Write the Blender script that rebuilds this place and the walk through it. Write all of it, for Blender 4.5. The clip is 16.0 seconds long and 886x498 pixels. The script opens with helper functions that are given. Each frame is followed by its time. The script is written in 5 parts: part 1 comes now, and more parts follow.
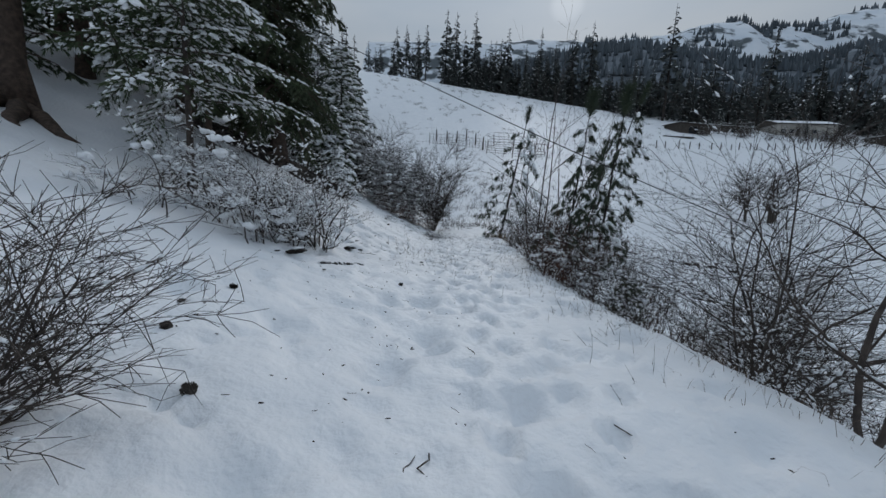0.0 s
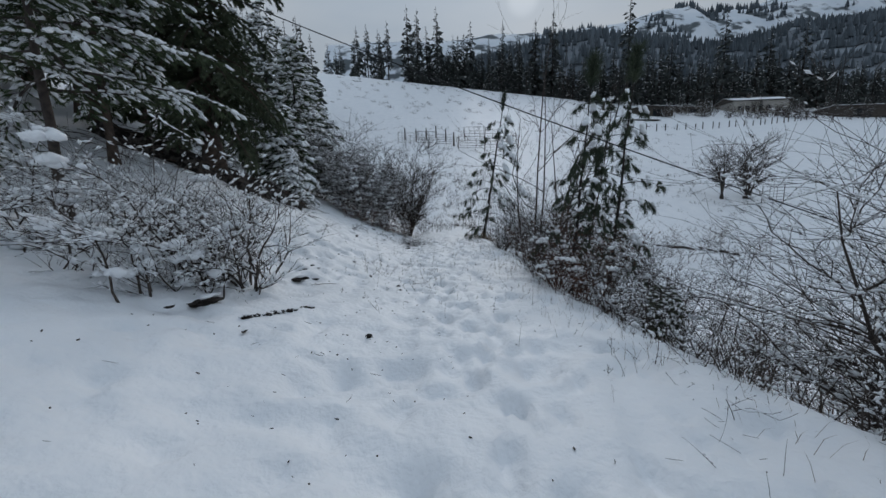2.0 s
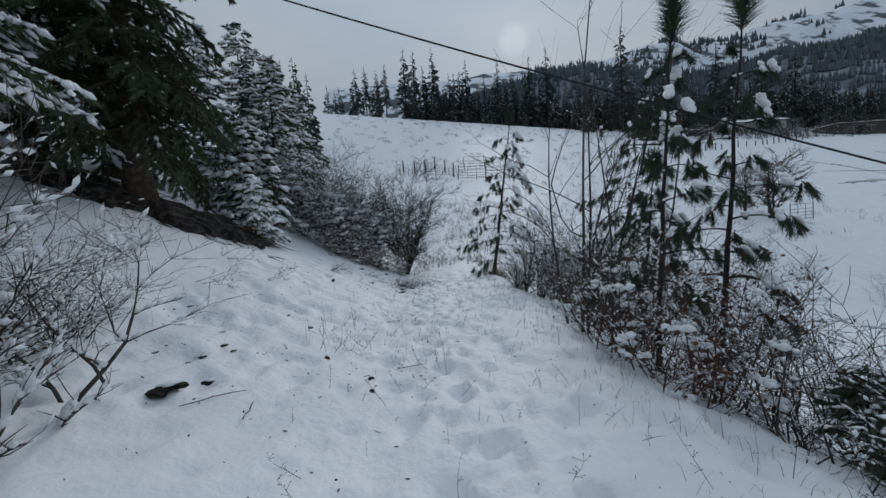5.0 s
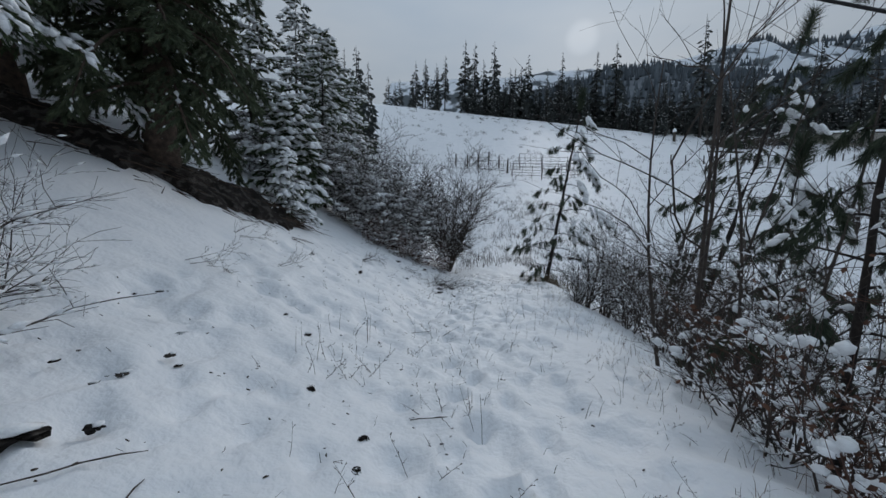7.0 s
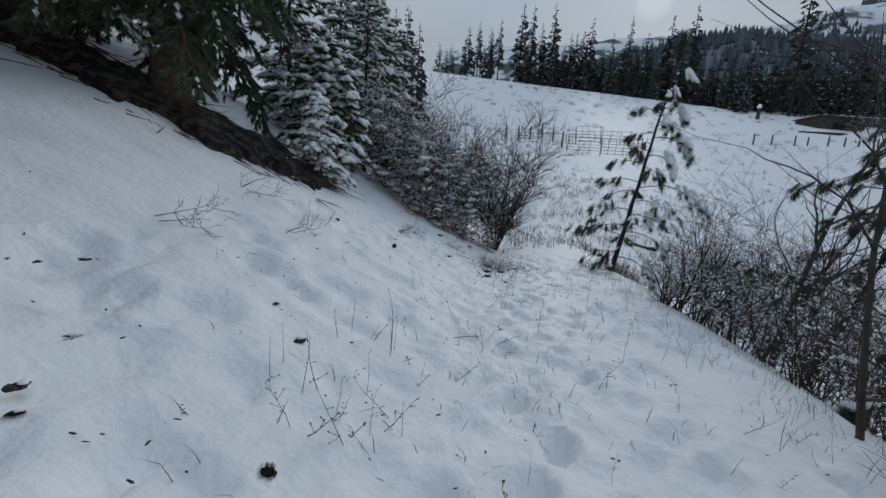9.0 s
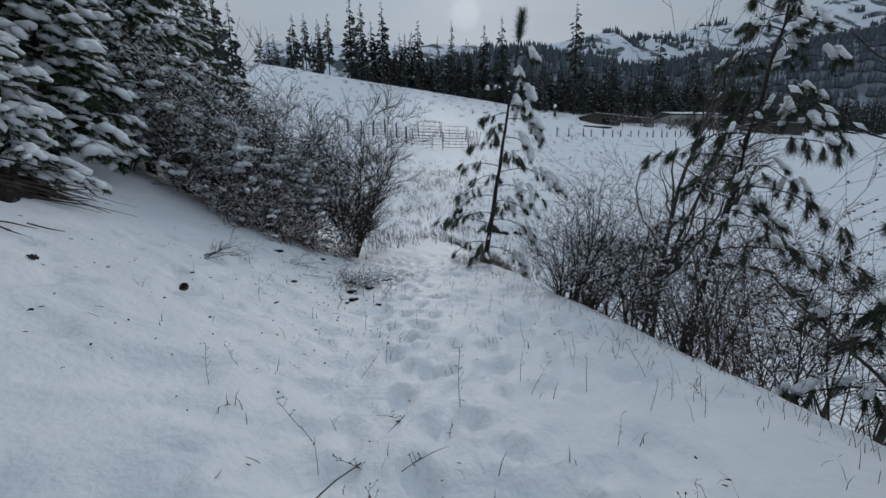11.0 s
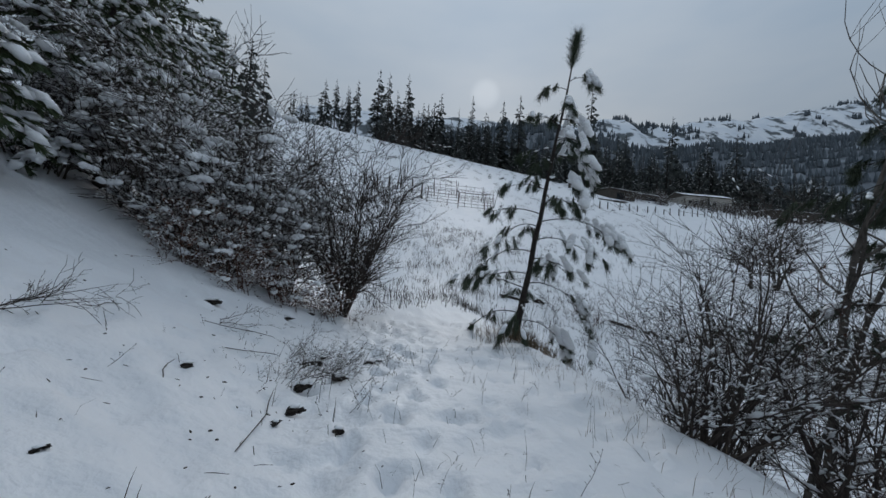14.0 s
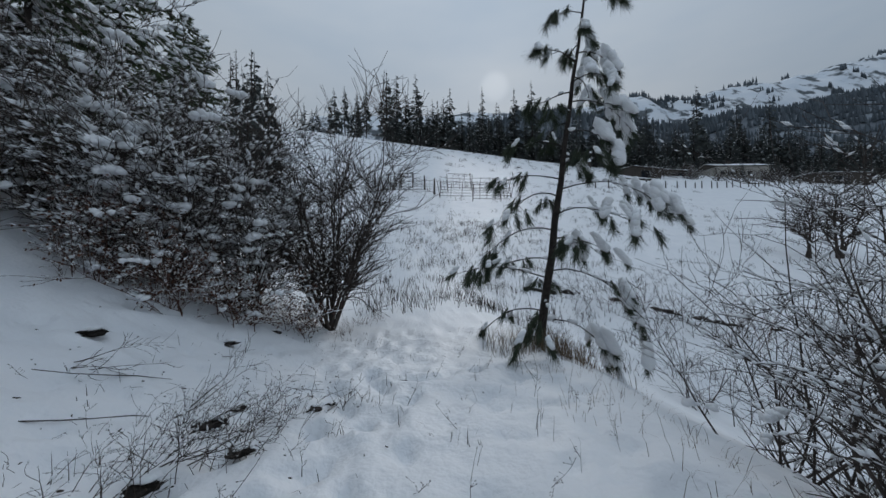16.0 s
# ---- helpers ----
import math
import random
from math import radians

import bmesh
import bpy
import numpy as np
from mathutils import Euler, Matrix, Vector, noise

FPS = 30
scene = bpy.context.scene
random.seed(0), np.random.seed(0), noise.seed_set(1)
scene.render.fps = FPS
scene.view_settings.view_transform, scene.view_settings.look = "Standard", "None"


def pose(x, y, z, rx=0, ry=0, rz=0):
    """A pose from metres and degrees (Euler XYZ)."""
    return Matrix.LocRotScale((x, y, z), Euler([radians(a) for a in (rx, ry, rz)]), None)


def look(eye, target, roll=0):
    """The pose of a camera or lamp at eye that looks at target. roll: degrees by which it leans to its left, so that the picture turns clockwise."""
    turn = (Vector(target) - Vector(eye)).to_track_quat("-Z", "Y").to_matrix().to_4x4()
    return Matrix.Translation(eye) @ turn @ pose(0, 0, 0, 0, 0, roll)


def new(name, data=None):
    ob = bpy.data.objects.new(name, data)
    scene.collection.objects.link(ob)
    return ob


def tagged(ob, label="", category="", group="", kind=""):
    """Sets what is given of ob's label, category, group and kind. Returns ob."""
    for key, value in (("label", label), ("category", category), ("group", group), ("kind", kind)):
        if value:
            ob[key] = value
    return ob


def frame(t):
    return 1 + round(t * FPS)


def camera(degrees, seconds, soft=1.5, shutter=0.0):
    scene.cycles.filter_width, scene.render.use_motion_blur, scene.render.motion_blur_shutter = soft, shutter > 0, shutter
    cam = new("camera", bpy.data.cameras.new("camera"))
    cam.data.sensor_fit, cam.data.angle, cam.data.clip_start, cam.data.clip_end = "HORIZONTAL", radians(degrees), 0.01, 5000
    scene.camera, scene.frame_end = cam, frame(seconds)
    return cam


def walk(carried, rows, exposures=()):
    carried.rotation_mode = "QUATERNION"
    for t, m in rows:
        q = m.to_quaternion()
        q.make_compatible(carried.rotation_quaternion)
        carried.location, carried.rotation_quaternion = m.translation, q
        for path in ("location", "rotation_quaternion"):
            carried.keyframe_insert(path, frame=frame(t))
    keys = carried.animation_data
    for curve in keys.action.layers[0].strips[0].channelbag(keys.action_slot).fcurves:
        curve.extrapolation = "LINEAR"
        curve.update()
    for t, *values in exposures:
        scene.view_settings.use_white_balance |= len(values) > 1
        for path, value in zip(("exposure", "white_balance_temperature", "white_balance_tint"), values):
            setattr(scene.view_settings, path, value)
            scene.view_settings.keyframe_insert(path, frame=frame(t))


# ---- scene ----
cam = camera(102.1, 16.0)
METRES, EYE, TILT, LEAN, TURN = 15.5, 1.5, -9.0, -2.5, 0.0
ROWS = [
    (0.0, 0.0, 0.0, 0.0, 0.0, 0.0, -0.0),
    (0.5, -0.0065, 0.0331, 0.0081, 1.83, -1.98, -0.41),
    (1.0, -0.0078, 0.0678, 0.017, -5.44, -2.84, 3.9),
    (1.5, -0.004, 0.0949, 0.0203, 0.02, -3.45, 3.03),
    (2.0, -0.0018, 0.1289, 0.0238, -3.45, -0.34, 4.9),
    (2.5, 0.0046, 0.1593, 0.0262, 3.16, 2.33, -0.42),
    (3.0, 0.0105, 0.1912, 0.0305, 0.09, 3.85, 3.03),
    (3.5, 0.0124, 0.2214, 0.0337, 1.99, 4.95, 2.96),
    (4.0, 0.01, 0.2579, 0.0383, -4.0, 4.6, 6.44),
    (6.5, 0.016, 0.4014, 0.0495, 0.98, 5.52, 5.53),
    (7.0, 0.0157, 0.4265, 0.0524, 3.96, 4.84, 1.28),
    (7.5, 0.0103, 0.4541, 0.0547, 5.87, 5.27, 2.58),
    (8.0, 0.0064, 0.4769, 0.0539, 14.26, 3.59, -3.98),
    (8.5, -0.004, 0.5037, 0.0577, 12.26, 2.82, -4.01),
    (9.0, -0.008, 0.5339, 0.0597, 10.18, 0.7, -2.85),
    (9.5, -0.0171, 0.569, 0.0679, -3.74, 2.82, 0.94),
    (12.0, -0.018, 0.734, 0.0785, -13.29, -1.26, 6.26),
    (12.5, -0.0086, 0.7648, 0.0815, -13.75, 7.21, 8.43),
    (13.0, -0.0037, 0.7994, 0.0821, -14.65, 4.66, 8.81),
    (13.5, 0.0023, 0.8264, 0.0832, -8.91, 12.81, -0.87),
    (14.0, 0.0049, 0.8536, 0.0852, -11.39, 9.75, 0.56),
    (14.5, 0.0146, 0.8767, 0.0877, -6.03, 8.74, 3.37),
    (15.0, 0.0285, 0.9064, 0.0891, -11.55, 5.76, 5.79),
    (15.5, 0.0446, 0.9325, 0.0884, -8.23, 6.34, 7.72),
    (16.0, 0.0611, 0.9675, 0.0911, -7.01, 9.66, 4.83),
]
walk(cam, [(t, pose(0, 0, EYE, TILT, LEAN, TURN) @ pose(METRES * x, METRES * y, METRES * z, 90 + pitch, roll, yaw)) for t, x, y, z, yaw, pitch, roll in ROWS])

# ---- world, sun ----
world = bpy.data.worlds.new("winter_sky")
scene.world = world
world.use_nodes = True
wn, wl = world.node_tree.nodes, world.node_tree.links
wn.clear()
w_out = wn.new("ShaderNodeOutputWorld")
w_bg = wn.new("ShaderNodeBackground")
w_sky = wn.new("ShaderNodeTexSky")
w_sky.sky_type, w_sky.sun_disc = "NISHITA", False
w_sky.sun_elevation, w_sky.sun_rotation = radians(25), radians(16.5)
w_sky.air_density, w_sky.dust_density = 1.0, 1.0
SUN_WAY = Vector((math.sin(radians(16.5)) * math.cos(radians(25)), math.cos(radians(16.5)) * math.cos(radians(25)), math.sin(radians(25))))
w_tc = wn.new("ShaderNodeTexCoord")
w_map = wn.new("ShaderNodeMapping")
w_map.inputs["Scale"].default_value = (1.0, 1.0, 3.2)
w_noise = wn.new("ShaderNodeTexNoise")
w_noise.inputs["Scale"].default_value, w_noise.inputs["Detail"].default_value, w_noise.inputs["Roughness"].default_value = 1.5, 4.0, 0.5
w_ramp = wn.new("ShaderNodeValToRGB")
w_ramp.color_ramp.elements[0].position, w_ramp.color_ramp.elements[0].color = 0.32, (0.385, 0.50, 0.64, 1)
w_ramp.color_ramp.elements[1].position, w_ramp.color_ramp.elements[1].color = 0.68, (0.56, 0.635, 0.72, 1)
w_hsv = wn.new("ShaderNodeHueSaturation")
w_hsv.inputs["Saturation"].default_value, w_hsv.inputs["Value"].default_value = 0.35, 0.07
w_mix = wn.new("ShaderNodeMix")
w_mix.data_type, w_mix.inputs["Factor"].default_value = "RGBA", 0.9
# veiled sun: a soft glow in the cloud
w_dot = wn.new("ShaderNodeVectorMath")
w_dot.operation = "DOT_PRODUCT"
w_dot.inputs[1].default_value = SUN_WAY
w_glow = wn.new("ShaderNodeMapRange")
w_glow.interpolation_type = "SMOOTHERSTEP"
w_glow.inputs["From Min"].default_value, w_glow.inputs["From Max"].default_value = 0.70, 1.0
w_glow.inputs["To Min"].default_value, w_glow.inputs["To Max"].default_value = 0.0, 0.05
w_disc = wn.new("ShaderNodeMapRange")
w_disc.interpolation_type = "SMOOTHERSTEP"
w_disc.inputs["From Min"].default_value, w_disc.inputs["From Max"].default_value = 0.9990, 0.99995
w_disc.inputs["To Min"].default_value, w_disc.inputs["To Max"].default_value = 0.0, 0.12
w_add1 = wn.new("ShaderNodeMath")
w_add = wn.new("ShaderNodeMix")
w_add.data_type, w_add.blend_type = "RGBA", "ADD"
w_add.inputs["Factor"].default_value = 1.0
w_comb = wn.new("ShaderNodeCombineColor")
wl.new(w_tc.outputs["Generated"], w_map.inputs["Vector"])
wl.new(w_map.outputs["Vector"], w_noise.inputs["Vector"])
wl.new(w_noise.outputs["Fac"], w_ramp.inputs["Fac"])
wl.new(w_sky.outputs["Color"], w_hsv.inputs["Color"])
wl.new(w_hsv.outputs["Color"], w_mix.inputs["A"])
wl.new(w_ramp.outputs["Color"], w_mix.inputs["B"])
wl.new(w_tc.outputs["Generated"], w_dot.inputs[0])
wl.new(w_dot.outputs["Value"], w_glow.inputs["Value"])
wl.new(w_dot.outputs["Value"], w_disc.inputs["Value"])
wl.new(w_glow.outputs["Result"], w_add1.inputs[0])
wl.new(w_disc.outputs["Result"], w_add1.inputs[1])
for k in ("Red", "Green", "Blue"):
    wl.new(w_add1.outputs["Value"], w_comb.inputs[k])
wl.new(w_mix.outputs["Result"], w_add.inputs["A"])
wl.new(w_comb.outputs["Color"], w_add.inputs["B"])
wl.new(w_add.outputs["Result"], w_bg.inputs["Color"])
# an overcast sky is brighter overhead than low down
w_sep = wn.new("ShaderNodeSeparateXYZ")
w_zen = wn.new("ShaderNodeMapRange")
w_zen.inputs["From Min"].default_value, w_zen.inputs["From Max"].default_value = 0.30, 0.95
w_zen.inputs["To Min"].default_value, w_zen.inputs["To Max"].default_value = 0.61, 1.12
wl.new(w_tc.outputs["Generated"], w_sep.inputs["Vector"])
wl.new(w_sep.outputs["Z"], w_zen.inputs["Value"])
wl.new(w_zen.outputs["Result"], w_bg.inputs["Strength"])
wl.new(w_bg.outputs["Background"], w_out.inputs["Surface"])

sun_data = bpy.data.lights.new("sun", "SUN")
sun_data.energy, sun_data.angle, sun_data.color = 0.9, radians(14), (1.0, 0.975, 0.95)
sun = new("sun", sun_data)
sun.matrix_world = look(SUN_WAY * 100, (0, 0, 0))
scene.view_settings.exposure = 0.0


# ---- materials ----
def mat(name, low, high, scale=8.0, rough=0.8, bump=0.3, fine=60.0, bump_dist=0.01, spot=None, spot_scale=3.0, vary=0.0):
    """Two-scale noise between two colours, fine relief, and if wanted spots of a third colour."""
    m = bpy.data.materials.new(name)
    m.use_nodes = True
    n, l = m.node_tree.nodes, m.node_tree.links
    b = n["Principled BSDF"]
    b.inputs["Roughness"].default_value = rough
    b.inputs["Specular IOR Level"].default_value = 0.25
    geo = n.new("ShaderNodeNewGeometry")
    a1 = n.new("ShaderNodeTexNoise")
    a1.inputs["Scale"].default_value, a1.inputs["Detail"].default_value = scale, 5.0
    l.new(geo.outputs["Position"], a1.inputs["Vector"])
    ramp = n.new("ShaderNodeValToRGB")
    ramp.color_ramp.elements[0].position, ramp.color_ramp.elements[1].position = 0.3, 0.7
    ramp.color_ramp.elements[0].color, ramp.color_ramp.elements[1].color = (*low, 1), (*high, 1)
    l.new(a1.outputs["Fac"], ramp.inputs["Fac"])
    colour = ramp.outputs["Color"]
    if spot:
        a3 = n.new("ShaderNodeTexNoise")
        a3.inputs["Scale"].default_value, a3.inputs["Detail"].default_value = spot_scale, 6.0
        l.new(geo.outputs["Position"], a3.inputs["Vector"])
        r3 = n.new("ShaderNodeValToRGB")
        r3.color_ramp.elements[0].position, r3.color_ramp.elements[1].position = 0.52, 0.60
        l.new(a3.outputs["Fac"], r3.inputs["Fac"])
        mx = n.new("ShaderNodeMix")
        mx.data_type = "RGBA"
        mx.inputs["B"].default_value = (*spot, 1)
        l.new(r3.outputs["Color"], mx.inputs["Factor"])
        l.new(colour, mx.inputs["A"])
        colour = mx.outputs["Result"]
    if vary:
        info = n.new("ShaderNodeNewGeometry")
        mr = n.new("ShaderNodeMapRange")
        mr.inputs["To Min"].default_value, mr.inputs["To Max"].default_value = 1 - vary, 1 + vary
        l.new(info.outputs["Random Per Island"], mr.inputs["Value"])
        hv = n.new("ShaderNodeHueSaturation")
        l.new(mr.outputs["Result"], hv.inputs["Value"])
        l.new(colour, hv.inputs["Color"])
        colour = hv.outputs["Color"]
    l.new(colour, b.inputs["Base Color"])
    if bump:
        a2 = n.new("ShaderNodeTexNoise")
        a2.inputs["Scale"].default_value, a2.inputs["Detail"].default_value = fine, 4.0
        l.new(geo.outputs["Position"], a2.inputs["Vector"])
        bp = n.new("ShaderNodeBump")
        bp.inputs["Strength"].default_value, bp.inputs["Distance"].default_value = bump, bump_dist
        l.new(a2.outputs["Fac"], bp.inputs["Height"])
        l.new(bp.outputs["Normal"], b.inputs["Normal"])
    return m


SNOW_GROUND = mat("ground_snow", (0.75, 0.77, 0.80), (0.83, 0.84, 0.86), 0.9, 0.55, 0.55, 13.0, 0.04)
SNOW = mat("clinging_snow", (0.80, 0.82, 0.85), (0.87, 0.88, 0.89), 5.0, 0.6, 0.5, 40.0, 0.02)
BARK = mat("conifer_bark", (0.045, 0.033, 0.027), (0.115, 0.082, 0.064), 9.0, 0.9, 0.9, 30.0, 0.03)
BARK_DARK = mat("young_pine_bark", (0.018, 0.015, 0.014), (0.048, 0.039, 0.034), 14.0, 0.9, 0.6, 60.0, 0.01)
TWIG = mat("bare_twig_bark", (0.034, 0.028, 0.026), (0.084, 0.067, 0.057), 12.0, 0.85, 0.2, 90.0, 0.004, vary=0.25)
TWIG_RED = mat("reddish_twig_bark", (0.055, 0.030, 0.024), (0.12, 0.065, 0.048), 12.0, 0.85, 0.2, 90.0, 0.004, vary=0.25)
ASPEN = mat("grey_sapling_bark", (0.05, 0.045, 0.04), (0.13, 0.115, 0.10), 10.0, 0.85, 0.5, 40.0, 0.008)
NEEDLE = mat("fir_needles", (0.034, 0.052, 0.026), (0.090, 0.115, 0.058), 6.0, 0.75, 0, vary=0.35)
NEEDLE_DARK = mat("dark_fir_needles", (0.042, 0.056, 0.034), (0.105, 0.122, 0.072), 5.0, 0.8, 0, vary=0.35)
NEEDLE_PINE = mat("pine_needles", (0.026, 0.038, 0.026), (0.066, 0.082, 0.050), 8.0, 0.75, 0, vary=0.3)
# distance haze mixed into the colour, so greyer and bluer than near needles
NEEDLE_HAZED = mat("hazed_conifer_needles", (0.048, 0.056, 0.056), (0.098, 0.106, 0.098), 0.6, 0.9, 0, vary=0.4)
DRY = mat("dry_grass", (0.09, 0.065, 0.042), (0.19, 0.14, 0.09), 20.0, 0.9, 0, vary=0.3)
WEED = mat("dead_weed_stalk", (0.022, 0.017, 0.014), (0.060, 0.046, 0.036), 20.0, 0.9, 0, vary=0.3)
LEAF = mat("withered_leaf", (0.07, 0.035, 0.024), (0.15, 0.075, 0.048), 15.0, 0.85, 0, vary=0.35)
EARTH = mat("needle_litter", (0.010, 0.008, 0.007), (0.034, 0.027, 0.023), 3.0, 0.95, 1.0, 22.0, 0.05, spot=(0.075, 0.066, 0.060), spot_scale=6.0)
WOOD_GREY = mat("weathered_wood", (0.035, 0.03, 0.026), (0.10, 0.085, 0.072), 4.0, 0.9, 0.5, 30.0, 0.01)
METAL = mat("rusty_panel_steel", (0.05, 0.042, 0.038), (0.12, 0.10, 0.09), 6.0, 0.6, 0.2, 40.0, 0.004)
RUBBER = mat("black_cable", (0.012, 0.012, 0.013), (0.025, 0.025, 0.026), 20.0, 0.6, 0.1, 60.0, 0.002)
PLASTER = mat("pale_house_wall", (0.33, 0.31, 0.28), (0.42, 0.40, 0.36), 1.5, 0.9, 0.3, 12.0, 0.01)
WINDOW = mat("dark_window_glass", (0.012, 0.014, 0.017), (0.02, 0.023, 0.027), 1.0, 0.15, 0)


# ---- ground shape ----
SPREAD, MIDWAY = 1.38, 8.0  # the meadow's plan, drawn out from the middle of the path


def sstep(a, b, v):
    t = np.clip((v - a) / (b - a), 0.0, 1.0)
    return t * t * (3 - 2 * t)


def height(x, y):
    """The lie of the land: a path that falls gently, a bank beside it, a gully, and a meadow that climbs beyond."""
    x, y = np.asarray(x, float), np.asarray(y, float)
    yy = np.minimum(y, 24.0)
    d = np.maximum(0.0, -x - 0.2)
    slope = 0.31 + 0.17 * sstep(8, 14, y)
    bank = slope * d * d / (d + 0.6) + 0.04 * sstep(2.5, 7, d) * d
    bank = bank * (1 - 0.35 * sstep(12, 60, d))
    e = np.maximum(0.0, x - 2.3 - 0.09 * np.maximum(0.0, yy - 10) - 0.45 * (1 - sstep(3, 7, y)))
    drop = np.minimum(0.54 * e * e / (e + 0.35), 4.5)
    near = 0.07 - 0.05 * yy + bank - drop
    u, v = x / SPREAD, MIDWAY + (y - MIDWAY) / SPREAD
    far = -9.3 - 0.0277 * u + 0.336 * v + 5.0 * sstep(42, 108, v) * np.clip(1 - (u + 10) / 60, 0.0, 1.35)
    past = np.maximum(0.0, v - 106)
    far = far - np.where(past < 34, 0.011 * past * past, 0.011 * 34 * 34 + 0.30 * (past - 34))
    far = 1.2 + SPREAD * (np.maximum(far, -40.0) - 1.2)
    m = np.maximum(near, far)
    return m + 0.45 * np.log(np.exp((near - m) / 0.45) + np.exp((far - m) / 0.45))


def hz(x, y):
    return float(height(x, y))


def beyond(x, y):
    """A place on the meadow's plan, in metres."""
    return SPREAD * x, MIDWAY + SPREAD * (y - MIDWAY)


# ---- mesh helpers ----
class Build:
    """Collects vertices and faces of one mesh."""

    def __init__(self):
        self.v, self.f = [], []

    def tube(self, pts, radii, n=4, cap=True):
        base = len(self.v)
        k = len(pts)
        for i, p in enumerate(pts):
            a = pts[max(0, i - 1)]
            b = pts[min(k - 1, i + 1)]
            w = (b - a)
            if w.length < 1e-9:
                w = Vector((0, 0, 1))
            w.normalize()
            side = w.cross(Vector((0, 0, 1))) if abs(w.z) < 0.95 else w.cross(Vector((1, 0, 0)))
            side.normalize()
            up = side.cross(w)
            for j in range(n):
                c = 2 * math.pi * j / n
                self.v.append(p + (side * math.cos(c) + up * math.sin(c)) * radii[i])
        for i in range(k - 1):
            for j in range(n):
                a, b = base + i * n + j, base + i * n + (j + 1) % n
                self.f.append((a, b, b + n, a + n))
        if cap:
            self.f.append(tuple(base + j for j in reversed(range(n))))
            self.f.append(tuple(base + (k - 1) * n + j for j in range(n)))

    def tri(self, a, b, c):
        i = len(self.v)
        self.v += [a, b, c]
        self.f.append((i, i + 1, i + 2))

    def quad(self, a, b, c, d):
        i = len(self.v)
        self.v += [a, b, c, d]
        self.f.append((i, i + 1, i + 2, i + 3))

    def box(self, lo, hi):
        i = len(self.v)
        (x0, y0, z0), (x1, y1, z1) = lo, hi
        self.v += [Vector(p) for p in ((x0, y0, z0), (x1, y0, z0), (x1, y1, z0), (x0, y1, z0), (x0, y0, z1), (x1, y0, z1), (x1, y1, z1), (x0, y1, z1))]
        self.f += [tuple(i + q for q in f) for f in ((3, 2, 1, 0), (4, 5, 6, 7), (0, 1, 5, 4), (1, 2, 6, 5), (2, 3, 7, 6), (3, 0, 4, 7))]

    def blob(self, c, ax, r, rnd, fine=False, rough=0.25):
        """A lump: radii r = (along ax, across, up)."""
        vs, fs = ICO2 if fine else (OCTA if fine is None else ICO1)
        i = len(self.v)
        ax = ax.normalized()
        side = ax.cross(Vector((0, 0, 1))) if abs(ax.z) < 0.95 else ax.cross(Vector((1, 0, 0)))
        side.normalize()
        up = side.cross(ax)
        for q in vs:
            k = 1 + rough * (rnd.random() * 2 - 1)
            self.v.append(c + ax * (q[0] * r[0] * k) + side * (q[1] * r[1] * k) + up * (q[2] * r[2] * k))
        self.f += [tuple(i + a for a in f) for f in fs]

    def mesh(self, name, material, smooth=False):
        me = bpy.data.meshes.new(name)
        me.from_pydata([tuple(p) for p in self.v], [], self.f)
        me.materials.append(material)
        if smooth:
            me.polygons.foreach_set("use_smooth", [True] * len(me.polygons))
        me.update()
        return me


def _ico(sub):
    bm = bmesh.new()
    bmesh.ops.create_icosphere(bm, subdivisions=sub, radius=1.0)
    out = [tuple(v.co) for v in bm.verts], [tuple(v.index for v in f.verts) for f in bm.faces]
    bm.free()
    return out


ICO1, ICO2 = _ico(1), _ico(2)
OCTA = [(1, 0, 0), (-1, 0, 0), (0, 1, 0), (0, -1, 0), (0, 0, 1), (0, 0, -1)], [(0, 2, 4), (2, 1, 4), (1, 3, 4), (3, 0, 4), (2, 0, 5), (1, 2, 5), (3, 1, 5), (0, 3, 5)]


def part(name, build, material, parent=None, label="", smooth=False):
    ob = new(name, build.mesh(name, material, smooth))
    if parent is not None:
        ob.parent = parent
    return tagged(ob, label)


def thing(name, where, label, category, group="", turn=0.0, kind=""):
    ob = new(name)
    ob.empty_display_size = 0.2
    ob.matrix_basis = pose(*where, 0, 0, turn)
    return tagged(ob, label, category, group, kind)


def vdir(az, el):
    return Vector((math.cos(az) * math.cos(el), math.sin(az) * math.cos(el), math.sin(el)))


# ---- ground sheet ----
def graded(lo, hi, step, out_lo, out_hi, grow):
    mid = list(np.arange(lo, hi + 1e-6, step))
    a, s = [], step
    p = lo
    while p > out_lo:
        s = min(s * grow, 120)
        p -= s
        a.append(p)
    b, s = [], step
    p = mid[-1]
    while p < out_hi:
        s = min(s * grow, 120)
        p += s
        b.append(p)
    return np.array(a[::-1] + mid + b)


